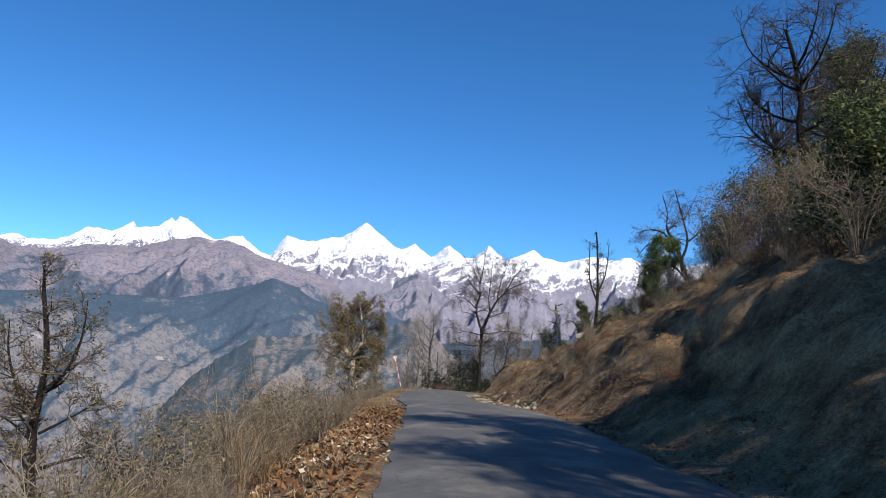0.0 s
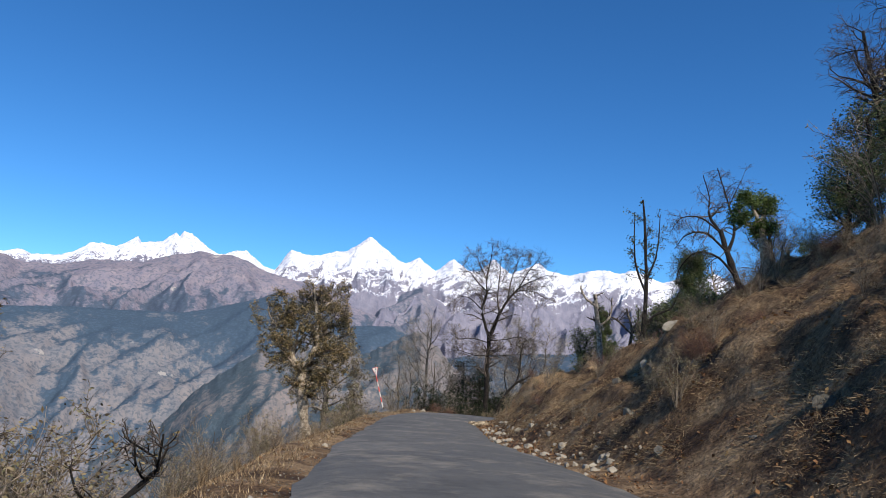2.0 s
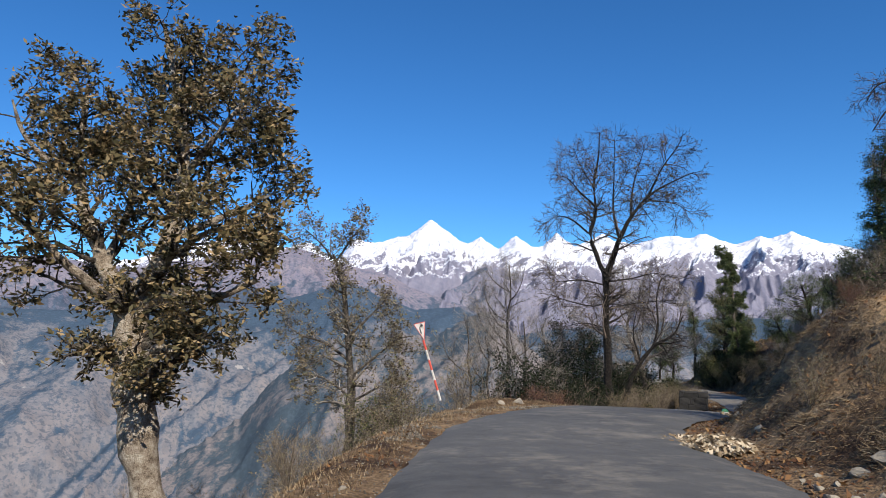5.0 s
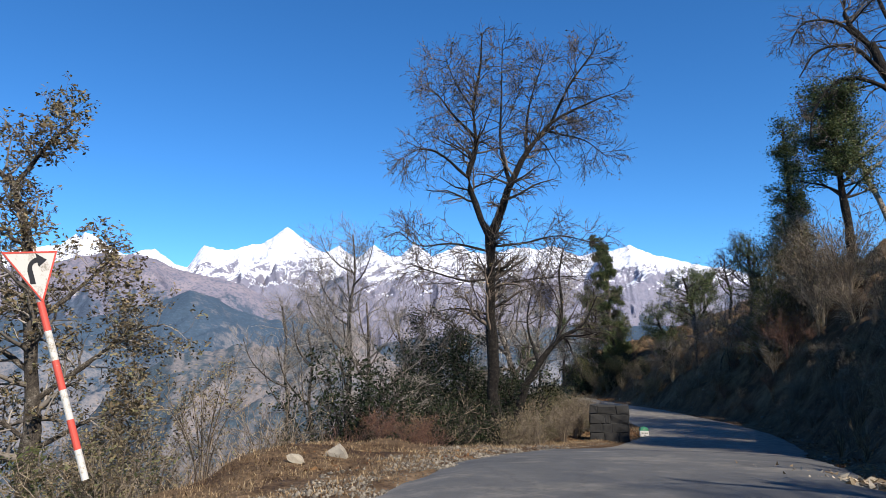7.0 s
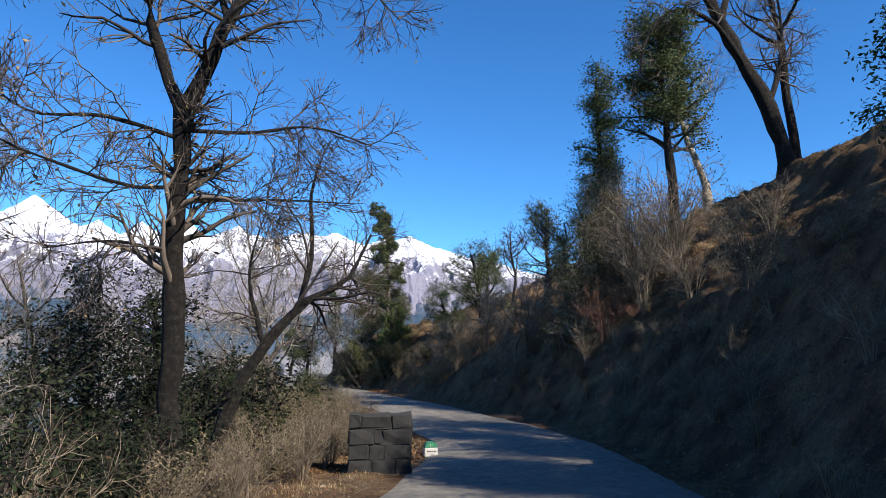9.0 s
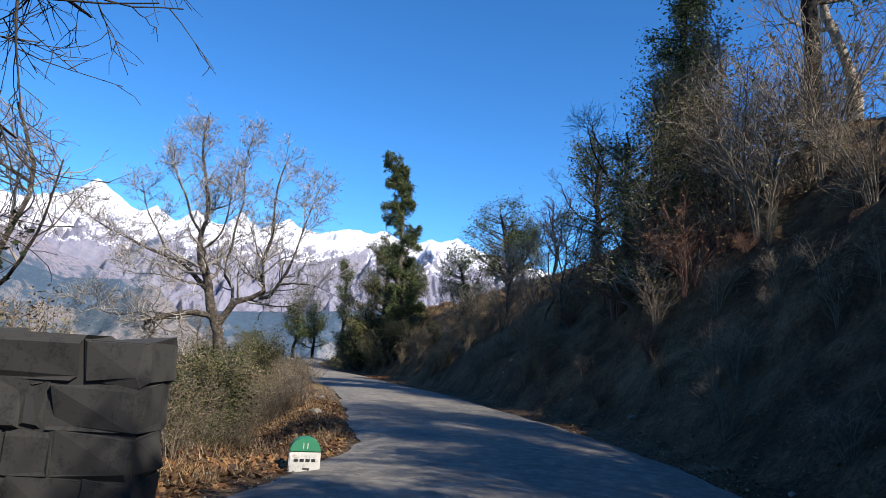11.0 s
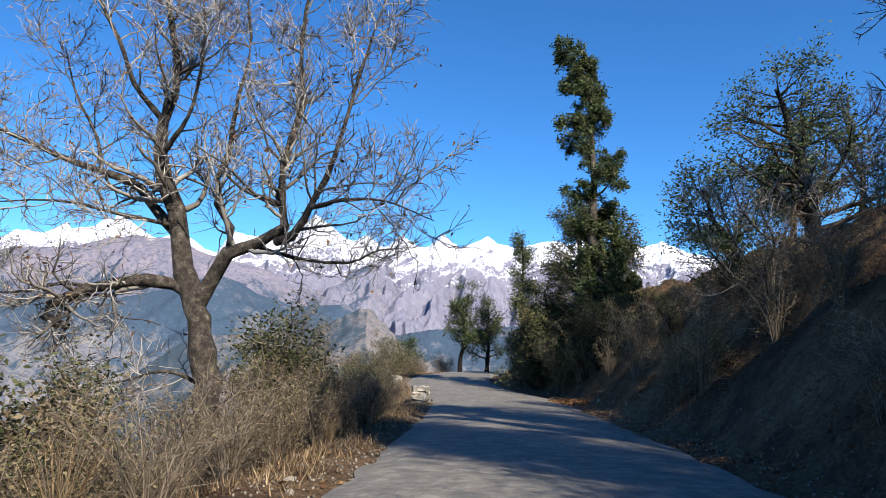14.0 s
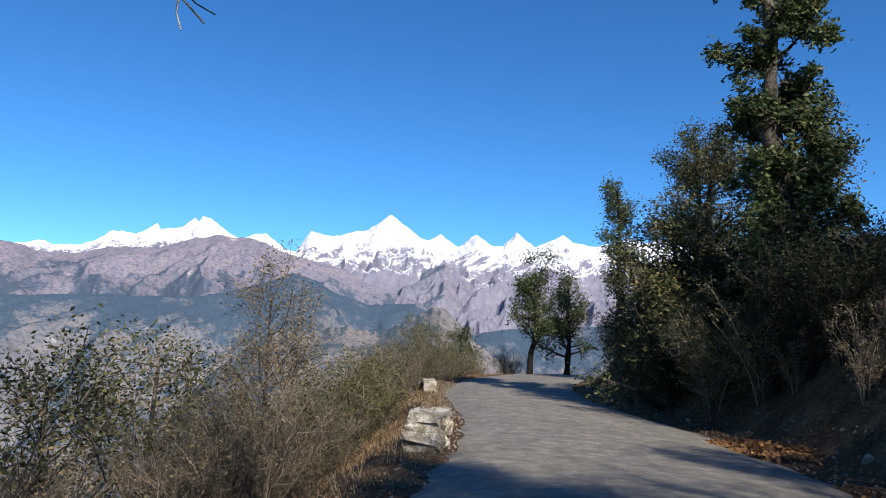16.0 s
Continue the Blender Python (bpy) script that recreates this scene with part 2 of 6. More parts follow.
M_ASPHALT = asphalt_material()
M_GROUND = ground_material()
# far mountains: blue-lilac haze is mixed into the base colours
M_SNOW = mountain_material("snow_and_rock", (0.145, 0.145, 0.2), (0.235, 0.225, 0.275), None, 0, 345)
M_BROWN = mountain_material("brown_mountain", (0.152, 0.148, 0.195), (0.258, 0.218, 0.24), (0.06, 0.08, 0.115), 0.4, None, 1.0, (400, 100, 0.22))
M_MIDDLE = mountain_material("hazy_mountain", (0.15, 0.152, 0.2), (0.25, 0.228, 0.255), (0.07, 0.09, 0.13), 0.44, None, 1.0, (300, 0, 0.2))
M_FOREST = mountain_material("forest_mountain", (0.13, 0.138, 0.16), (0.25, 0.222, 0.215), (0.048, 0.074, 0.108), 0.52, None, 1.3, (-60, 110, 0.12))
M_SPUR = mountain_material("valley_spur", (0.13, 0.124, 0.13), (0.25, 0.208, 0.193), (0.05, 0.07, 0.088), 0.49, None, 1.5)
M_BARK = simple("grey_bark", [(0.38, (0.022, 0.018, 0.015)), (0.48, (0.06, 0.049, 0.04)), (0.57, (0.12, 0.1, 0.08)), (0.68, (0.34, 0.31, 0.26))], 6, 0.95, 1.0, 0.06)
# near-black: the shade on the bend tree's trunk is in these tones
M_DARKBARK = simple("dark_bark", [(0.35, (0.005, 0.004, 0.004)), (0.52, (0.015, 0.012, 0.01)), (0.68, (0.06, 0.049, 0.04))], 9, 0.95, 1.0, 0.07)
M_PALEBARK = simple("pale_bark", [(0.38, (0.1, 0.075, 0.055)), (0.48, (0.3, 0.24, 0.18)), (0.6, (0.5, 0.44, 0.36))], 8, 0.9, 1.0, 0.05)
M_TWIG = simple("grey_twigs", [(0.25, (0.07, 0.06, 0.052)), (0.5, (0.17, 0.148, 0.128)), (0.75, (0.32, 0.285, 0.25))], 3, 0.85, 0, island=True)
M_PALETWIG = simple("pale_twigs", [(0.25, (0.06, 0.052, 0.045)), (0.5, (0.19, 0.17, 0.148)), (0.75, (0.45, 0.415, 0.365))], 3, 0.85, 0, island=True)
M_MIDTWIG = simple("umber_twigs", [(0.25, (0.025, 0.02, 0.017)), (0.5, (0.06, 0.048, 0.04)), (0.75, (0.16, 0.125, 0.1))], 3, 0.85, 0, island=True)
M_DARKTWIG = simple("dark_twigs", [(0.25, (0.018, 0.014, 0.012)), (0.5, (0.04, 0.031, 0.027)), (0.75, (0.085, 0.066, 0.055))], 3, 0.85, 0, island=True)
M_BRUSH = simple("brown_twigs", [(0.25, (0.055, 0.042, 0.031)), (0.5, (0.145, 0.113, 0.083)), (0.75, (0.3, 0.245, 0.185))], 3, 0.85, 0, island=True)
M_REDTWIG = simple("russet_twigs", [(0.25, (0.05, 0.026, 0.022)), (0.5, (0.11, 0.058, 0.046)), (0.75, (0.2, 0.115, 0.085))], 3, 0.85, 0, island=True)
M_LEAF_DRY = leafy("dry_leaves", [(0.25, (0.06, 0.045, 0.028)), (0.45, (0.15, 0.112, 0.066)), (0.62, (0.27, 0.21, 0.125)), (0.8, (0.17, 0.165, 0.085))])
M_LEAF_OAK = leafy("oak_leaves", [(0.25, (0.05, 0.046, 0.024)), (0.45, (0.13, 0.108, 0.052)), (0.65, (0.25, 0.185, 0.092)), (0.85, (0.4, 0.28, 0.15))], 0.65, 0.3)
M_LEAF_OLIVE = leafy("olive_leaves", [(0.25, (0.034, 0.042, 0.018)), (0.5, (0.08, 0.09, 0.036)), (0.7, (0.145, 0.142, 0.06)), (0.85, (0.22, 0.17, 0.08))], 0.8, 0.28)
M_LEAF_DARK = leafy("evergreen_leaves", [(0.25, (0.03, 0.046, 0.021)), (0.5, (0.074, 0.102, 0.042)), (0.75, (0.15, 0.172, 0.07)), (0.9, (0.23, 0.21, 0.1))], 0.55, 0.36)
M_LEAF_IVY = leafy("fresh_green_leaves", [(0.25, (0.05, 0.075, 0.02)), (0.5, (0.11, 0.155, 0.045)), (0.8, (0.2, 0.25, 0.08))], 0.6, 0.3)
# evergreen leaves darkened to near black, standing in for shade below the bend
M_LEAF_SHADED = leafy("shaded_evergreen_leaves", [(0.25, (0.007, 0.011, 0.006)), (0.5, (0.015, 0.023, 0.011)), (0.75, (0.03, 0.04, 0.018)), (0.9, (0.055, 0.056, 0.027))], 0.9, 0.15)
M_LEAF_RUST = leafy("rust_leaves", [(0.25, (0.09, 0.042, 0.022)), (0.6, (0.22, 0.11, 0.048)), (0.85, (0.32, 0.2, 0.085))])
M_TUFT = leafy("matted_grass", [(0.3, (0.03, 0.017, 0.01)), (0.42, (0.1, 0.06, 0.034)), (0.52, (0.22, 0.15, 0.085)), (0.62, (0.31, 0.225, 0.135)), (0.75, (0.4, 0.31, 0.2))], 0.9, 0.15, 2.2, 0.3)
# darker copy of the matted grass: the slope's shade is in its colour
M_SHADETUFT = leafy("shaded_grass", [(0.3, (0.016, 0.011, 0.006)), (0.45, (0.05, 0.035, 0.017)), (0.58, (0.11, 0.085, 0.04)), (0.72, (0.22, 0.165, 0.085))], 0.9, 0.15, 1.2, 0.4)
M_GRASS = leafy("dry_grass_blades", [(0.2, (0.055, 0.034, 0.02)), (0.45, (0.17, 0.11, 0.06)), (0.7, (0.34, 0.245, 0.14)), (0.9, (0.5, 0.4, 0.26))], 0.85, 0.2)
M_HEAP = leafy("pale_fallen_leaves", [(0.25, (0.16, 0.11, 0.065)), (0.5, (0.36, 0.28, 0.18)), (0.75, (0.58, 0.49, 0.36))], 0.8, 0.2)
M_STONE = simple("pale_stone", [(0.25, (0.06, 0.05, 0.039)), (0.5, (0.145, 0.124, 0.098)), (0.75, (0.3, 0.265, 0.21))], 5, 0.9, 0.6, 0.02, island=True, spread=0.4)
M_DARKSTONE = simple("weathered_stone", [(0.25, (0.035, 0.033, 0.03)), (0.5, (0.085, 0.08, 0.07)), (0.75, (0.18, 0.165, 0.14))], 3, 0.9, 0.7, 0.03, object_random=True, spread=0.3)


# ---- mesh helpers ----
def mesh_from(name, verts, faces, mat, smooth_shade=True):
    me = bpy.data.meshes.new(name)
    verts = np.asarray(verts, np.float32)
    faces = np.asarray(faces, np.int32)
    n, k = faces.shape
    me.vertices.add(len(verts))
    me.vertices.foreach_set("co", verts.ravel())
    me.loops.add(n * k)
    me.loops.foreach_set("vertex_index", faces.ravel())
    me.polygons.add(n)
    me.polygons.foreach_set("loop_start", np.arange(0, n * k, k, dtype=np.int32))
    if smooth_shade:
        me.polygons.foreach_set("use_smooth", np.ones(n, bool))
    me.update(calc_edges=True)
    me.validate()
    me.materials.append(mat)
    return me


def arr_part(name, verts, faces, mat, parent=None, label="", smooth_shade=True):
    ob = new(name, mesh_from(name, verts, faces, mat, smooth_shade))
    if parent is not None:
        ob.parent = parent
    if label:
        tagged(ob, label)
    return ob


def part(name, bm, mat, parent=None, label=""):
    me = bpy.data.meshes.new(name)
    bm.to_mesh(me)
    bm.free()
    me.materials.append(mat)
    ob = new(name, me)
    if parent is not None:
        ob.parent = parent
    if label:
        tagged(ob, label)
    return ob


def grid_faces(nu, nv):
    i = np.arange(nu * nv).reshape(nu, nv)
    return np.stack([i[:-1, :-1], i[1:, :-1], i[1:, 1:], i[:-1, 1:]], -1).reshape(-1, 4)


# ---- the road's plan: left edge x, y, right edge x, y, height ----
ROAD = np.array([
    (-5.6, -45, -0.6, -45, 3.9), (-5.0, -20, 0.0, -20, 3.1), (-4.0, 0, 0.8, 0, 2.35), (-3.2, 8, 1.2, 8, 2.15),
    (-2.1, 18.6, 2.3, 18.6, 2.05), (-1.65, 28.5, 2.9, 28.5, 1.6), (-1.2, 34.3, 3.1, 34.3, 1.3), (-0.4, 41.5, 3.9, 40.8, 1.05),
    (0.3, 47.5, 4.6, 46.2, 0.9), (1.4, 51.0, 5.6, 49.4, 0.86), (3.4, 55.0, 7.6, 52.4, 0.72), (6.0, 60.0, 11.0, 57.4, 0.3),
    (9.6, 66.0, 15.4, 63.2, -0.5), (13.4, 70.8, 19.6, 68.2, -1.15), (18.6, 76.5, 23.4, 74.4, -1.42), (20.75, 82.0, 25.6, 80.4, -1.55),
    (22.5, 87.5, 26.8, 86.4, -1.58), (24.15, 93.0, 28.5, 92.0, -1.75), (25.6, 99.0, 30.3, 98.2, -2.0), (27.3, 106.5, 32.2, 105.5, -2.25),
    (28.6, 113.5, 33.6, 112.5, -2.36), (29.2, 124.5, 34.0, 122.5, -2.36), (31.5, 133, 35.6, 129.8, -2.2), (36.5, 140.5, 39.6, 136.4, -2.2),
    (46, 148, 48, 143.5, -2.5), (62, 154, 64, 149.5, -3.2), (95, 160, 96, 155.5, -5)])


def catmull(P, n):
    """A smooth curve through the rows of P."""
    out = []
    Q = np.vstack([2 * P[0] - P[1], P, 2 * P[-1] - P[-2]])
    for i in range(1, len(Q) - 2):
        a, b, c, d = Q[i - 1:i + 3]
        for t in np.linspace(0, 1, n, endpoint=False):
            out.append(0.5 * (2 * b + (c - a) * t + (2 * a - 5 * b + 4 * c - d) * t * t + (3 * b - a - 3 * c + d) * t ** 3))
    out.append(P[-1])
    return np.array(out)


RS = catmull(ROAD, 8)
RC = (RS[:, 0:2] + RS[:, 2:4]) / 2
RW = np.linalg.norm(RS[:, 2:4] - RS[:, 0:2], axis=1) / 2


def road_frame(x, y):
    """Signed distance from the road's middle (right of it positive), half width and road height at the nearest place."""
    x, y = np.asarray(x, float).ravel(), np.asarray(y, float).ravel()
    best = np.full(len(x), 1e9)
    side, half, foot_y = np.zeros(len(x)), np.zeros(len(x)), np.zeros(len(x))
    zs, ws = np.zeros(len(x)), np.zeros(len(x))
    for i in range(len(RC) - 1):
        a, d = RC[i], RC[i + 1] - RC[i]
        u = np.clip(((x - a[0]) * d[0] + (y - a[1]) * d[1]) / (d @ d), 0, 1)
        px, py = x - a[0] - u * d[0], y - a[1] - u * d[1]
        q = np.hypot(px, py)
        w = np.exp(-np.minimum(q / 1.5, 60)) + 1.0 / (1 + q) ** 6
        zs += w * (RS[i, 4] + u * (RS[i + 1, 4] - RS[i, 4]))
        ws += w
        near = q < best
        best = np.where(near, q, best)
        s = np.sign(d[1] * px - d[0] * py)
        side = np.where(near, s, side)
        half = np.where(near, RW[i] + u * (RW[i + 1] - RW[i]), half)
        foot_y = np.where(near, a[1] + u * d[1], foot_y)
    return best * side, half, zs / ws, foot_y


def ground_height(x, y):
    shape = np.shape(x)
    x, y = np.asarray(x, float).ravel(), np.asarray(y, float).ravel()
    d, half, zr, fy = road_frame(x, y)
    # the hillside that the road is cut into
    r = np.clip(d - half, 0, None)
    bank = 1.8 * smooth(56, 66, fy) * (1 - smooth(78, 92, fy)) * smooth(0.7, 6, r)
    up = np.where(r < 0.7, 0.05 * r, 0) + np.where(r >= 0.7, 0.035 + 0.98 * np.clip(r - 0.7, 0, 3.3), 0)
    up = up + 0.64 * np.clip(r - 4, 0, 8) + 0.42 * np.clip(r - 12, 0, 30) + 0.3 * np.clip(r - 42, 0, 120)
    up = up + bank
    # a steep cut above the road before the second bend
    up = up + 0.35 * smooth(0.6, 2.0, r) * (1 - smooth(3, 6, r)) * smooth(78, 88, fy) * (1 - smooth(108, 116, fy))
    # the slope lies back where the road runs on
    up = up - 2.5 * smooth(4, 15, r) * smooth(96, 114, fy)
    up = up + 0.7 * smooth(5, 12, r) * smooth(62, 72, fy) * (1 - smooth(84, 94, fy))
    # the nose of the spur is flatter
    up = up - 2.0 * smooth(2, 6, r) * (1 - 0.55 * smooth(9, 14, r)) * smooth(27, 36, fy) * (1 - smooth(54, 60, fy))
    rough = smooth(0.6, 4, r) * (0.75 * fbm(x * 0.16, y * 0.16, 4) + 0.42 * fbm(x * 0.55 + 5, y * 0.55, 4)) + smooth(15, 60, r) * 5 * fbm(x * 0.02, y * 0.02, 3)
    # narrow ledges and lumps along the hillside
    rough = rough + smooth(0.8, 2.5, r) * (1 - smooth(25, 45, r)) * (0.8 * fbm(x * 0.62 + 0.4 * pnoise(x * 0.3, y * 0.3), y * 0.22 + 7, 3) + 0.26 * pnoise(x * 1.1, y * 0.8))
    # tussocky hummocks
    rough = rough + smooth(0.9, 2.2, r) * (1 - smooth(14, 24, r)) * (0.2 * np.abs(pnoise(x * 1.5 + 3, y * 1.2)) + 0.13 * pnoise(x * 2.3, y * 1.9 + 11)) * (0.4 + 0.6 * smooth(-0.2, 0.2, pnoise(x * 0.2, y * 0.2)))
    # narrow trodden terraces along the shaded slope
    tread = 0.17 * np.sin(5.2 * r + 5 * pnoise(x * 0.23 + 2, y * 0.23) + 1.2 * pnoise(x * 0.9, y * 0.9))
    rough = rough + tread * smooth(2.2, 4.5, r) * (1 - smooth(18, 30, r)) * smooth(58, 68, fy) * smooth(-0.35, 0.25, pnoise(x * 0.17 + 30, y * 0.17))
    # the verge and the drop into the valley
    verge = 0.95 + 2.5 * smooth(48, 55, fy) * (1 - smooth(61, 66, fy)) + 1.6 * smooth(66, 69, fy) * (1 - smooth(73, 78, fy))
    l = np.clip(-d - half, 0, None)
    v = np.clip(l - verge, 0, None)
    down = -0.06 * np.minimum(l, verge) - 0.68 * np.clip(v, 0, 5) - 0.84 * np.clip(v - 5, 0, 430) - 0.1 * np.clip(v - 435, 0, 900)
    bumps = smooth(0.3, 3, l) * (0.5 * fbm(x * 0.2, y * 0.2 + 40, 4)) + 0.1 * smooth(0.1, 1.2, l) * fbm(x * 0.9, y * 0.9, 3) + smooth(20, 120, l) * 12 * fbm(x * 0.012, y * 0.012, 4)
    z = zr - 0.07 * (1 - smooth(0, 0.35, r + l)) + up + rough + down + bumps - 0.02
    return z.reshape(shape)


# ---- ground: one sheet, fine along the road, coarse to the horizon ----
def axis(lo, hi, step, far, grow):
    mid = list(np.arange(lo, hi + step / 2, step))
    s, a, b = step, [lo], [hi]
    while b[-1] < far:
        s *= grow
        b.append(b[-1] + s)
        a.append(a[-1] - s)
    return np.array(a[:0:-1] + mid + b[1:])


gx, gy = axis(-12, 46, 0.22, 4700, 1.09), axis(-4, 136, 0.25, 4700, 1.09)
GX, GY = np.meshgrid(gx, gy, indexing="ij")
GZ = ground_height(GX, GY)
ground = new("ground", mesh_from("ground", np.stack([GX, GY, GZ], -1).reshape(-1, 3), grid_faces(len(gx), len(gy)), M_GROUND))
tagged(ground, "steep mountainside of dry brown grass and earth", "ground", kind="structure")


def sheet_height(x, y):
    """The height of the built sheet, between its grid lines."""
    x, y = np.asarray(x, float), np.asarray(y, float)
    i = np.clip(np.searchsorted(gx, x) - 1, 0, len(gx) - 2)
    j = np.clip(np.searchsorted(gy, y) - 1, 0, len(gy) - 2)
    u, v = (x - gx[i]) / (gx[i + 1] - gx[i]), (y - gy[j]) / (gy[j + 1] - gy[j])
    return (GZ[i, j] * (1 - u) + GZ[i + 1, j] * u) * (1 - v) + (GZ[i, j + 1] * (1 - u) + GZ[i + 1, j + 1] * u) * v


def on_ground(x, y):
    return float(sheet_height(x, y))


# ---- road ----
def build_road():
    cols = 11
    fine = catmull(ROAD, 24)
    V = []
    for k in range(cols):
        u = k / (cols - 1)
        e = fine[:, 0:2] * (1 - u) + fine[:, 2:4] * u
        if k in (0, cols - 1):
            out = (fine[:, 0:2] - fine[:, 2:4]) * (1 if k == 0 else -1)
            out = out / np.linalg.norm(out, axis=1)[:, None]
            e = e + out * (0.16 * fbm(e[:, 0] * 0.9, e[:, 1] * 0.9, 3))[:, None]
        crown = 0.05 * (1 - (2 * u - 1) ** 2)
        z = fine[:, 4] + crown + 0.02 * pnoise(e[:, 0] * 0.5, e[:, 1] * 0.5)
        if k in (0, cols - 1):
            z = z - 0.06
        V.append(np.column_stack([e, z]))
    V = np.stack(V, 1)
    road = new("road", mesh_from("road", V.reshape(-1, 3), grid_faces(V.shape[0], cols)[:, ::-1], M_ASPHALT))
    tagged(road, "narrow worn grey asphalt mountain road with broken edges", "road", kind="structure")


build_road()


# ---- far mountains ----
def range_sheet(name, label, crest_az, crest_el, radius, slope, depth, mat, az_range, rough, spur, seed, steps=150, n_az=1400, jag=0.0):
    """A mountain flank that falls from its crest line towards the viewer, with spurs and gullies."""
    az = np.linspace(*az_range, n_az)
    el = np.interp(az, crest_az, crest_el)
    el = np.convolve(np.pad(el, 4, "edge"), np.ones(9) / 9, "valid") if jag == 0 else el
    R = radius * (1 + 0.05 * pnoise(az * 0.12 + seed, az * 0 + seed))
    jags = jag * fbm(az * 1.9 + seed, az * 0 + 3.1, 5)
    broad = np.convolve(np.pad(el, n_az // 24, "edge"), np.ones(2 * (n_az // 24) + 1) / (2 * (n_az // 24) + 1), "valid")
    t = np.linspace(-0.12, 1, steps)
    A, T = np.meshgrid(np.radians(az), t, indexing="ij")
    Rr = R[:, None] - T * depth
    # the crest's own teeth die out down the flank
    fade = smooth(0, 0.1, np.abs(T))
    fade2 = 0.8 * smooth(0.03, 0.45, np.abs(T))
    zc = radius * np.tan(np.radians(el[:, None] * (1 - fade2) + broad[:, None] * fade2 + jags[:, None] * (1 - fade))) + 2.0
    Z = zc - np.abs(T) * depth * slope
    w = smooth(0, 0.22, np.abs(T)) * 0.92 + 0.08
    u, v = A * radius / spur + 0.6 * T * depth / spur, T * depth / (spur * 1.5)
    Z = Z + w * rough * (fbm(u + 0.5 * pnoise(u * 0.7, v * 2 + seed) + seed, v + seed, 6, True) - 0.4)
    X, Y = 10 + Rr * np.sin(A), 40 + Rr * np.cos(A)
    ob = new(name, mesh_from(name, np.stack([X, Y, Z], -1).reshape(-1, 3), grid_faces(n_az, steps), mat))
    tagged(ob, label, "mountain", kind="structure")


range_sheet("backdrop_snow_range", "snow-covered range of sharp peaks above haze-tinted rock",
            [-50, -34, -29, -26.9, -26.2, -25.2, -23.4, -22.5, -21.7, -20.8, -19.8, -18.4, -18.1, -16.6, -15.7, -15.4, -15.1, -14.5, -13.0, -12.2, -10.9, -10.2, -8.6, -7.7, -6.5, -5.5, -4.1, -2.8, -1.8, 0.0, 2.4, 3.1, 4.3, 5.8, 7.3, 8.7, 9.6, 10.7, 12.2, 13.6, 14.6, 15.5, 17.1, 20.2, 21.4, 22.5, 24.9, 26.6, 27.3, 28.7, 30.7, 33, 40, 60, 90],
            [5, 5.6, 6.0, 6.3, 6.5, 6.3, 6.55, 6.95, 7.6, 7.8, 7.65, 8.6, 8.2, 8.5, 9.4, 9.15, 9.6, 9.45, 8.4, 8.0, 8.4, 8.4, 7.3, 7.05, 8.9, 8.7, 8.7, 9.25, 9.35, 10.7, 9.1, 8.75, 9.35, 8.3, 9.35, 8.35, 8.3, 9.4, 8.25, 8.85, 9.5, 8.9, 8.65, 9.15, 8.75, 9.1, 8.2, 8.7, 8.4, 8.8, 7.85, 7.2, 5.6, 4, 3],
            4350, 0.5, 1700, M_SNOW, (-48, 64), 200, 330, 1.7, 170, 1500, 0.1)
range_sheet("backdrop_brown_ridge", "bare brown mountain ridge with haze tinted into its colour",
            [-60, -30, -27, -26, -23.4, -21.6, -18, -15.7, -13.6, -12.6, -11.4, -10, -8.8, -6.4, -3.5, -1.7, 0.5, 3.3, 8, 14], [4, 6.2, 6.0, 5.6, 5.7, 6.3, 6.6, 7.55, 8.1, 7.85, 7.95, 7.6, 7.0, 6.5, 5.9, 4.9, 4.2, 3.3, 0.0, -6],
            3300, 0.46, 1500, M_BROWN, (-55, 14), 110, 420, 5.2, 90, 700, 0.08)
range_sheet("backdrop_middle_ridge", "haze-tinted brown ridge below the snow peaks",
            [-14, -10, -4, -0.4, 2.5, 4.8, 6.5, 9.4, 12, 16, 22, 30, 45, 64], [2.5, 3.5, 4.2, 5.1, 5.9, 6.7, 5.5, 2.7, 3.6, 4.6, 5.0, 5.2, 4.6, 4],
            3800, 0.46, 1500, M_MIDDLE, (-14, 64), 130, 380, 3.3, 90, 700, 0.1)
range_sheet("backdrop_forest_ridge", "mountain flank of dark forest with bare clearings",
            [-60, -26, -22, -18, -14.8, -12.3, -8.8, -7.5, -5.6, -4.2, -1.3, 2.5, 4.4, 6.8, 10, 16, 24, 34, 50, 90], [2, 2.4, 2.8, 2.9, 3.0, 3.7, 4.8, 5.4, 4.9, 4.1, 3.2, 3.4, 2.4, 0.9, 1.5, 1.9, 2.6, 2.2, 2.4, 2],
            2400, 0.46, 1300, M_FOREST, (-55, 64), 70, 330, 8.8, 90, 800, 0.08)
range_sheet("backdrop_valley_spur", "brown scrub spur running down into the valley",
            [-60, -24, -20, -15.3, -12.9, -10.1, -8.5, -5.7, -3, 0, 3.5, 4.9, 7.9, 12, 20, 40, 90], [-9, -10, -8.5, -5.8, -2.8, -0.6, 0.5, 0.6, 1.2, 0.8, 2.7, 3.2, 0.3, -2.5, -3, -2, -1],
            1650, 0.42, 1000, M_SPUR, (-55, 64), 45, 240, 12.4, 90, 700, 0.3)


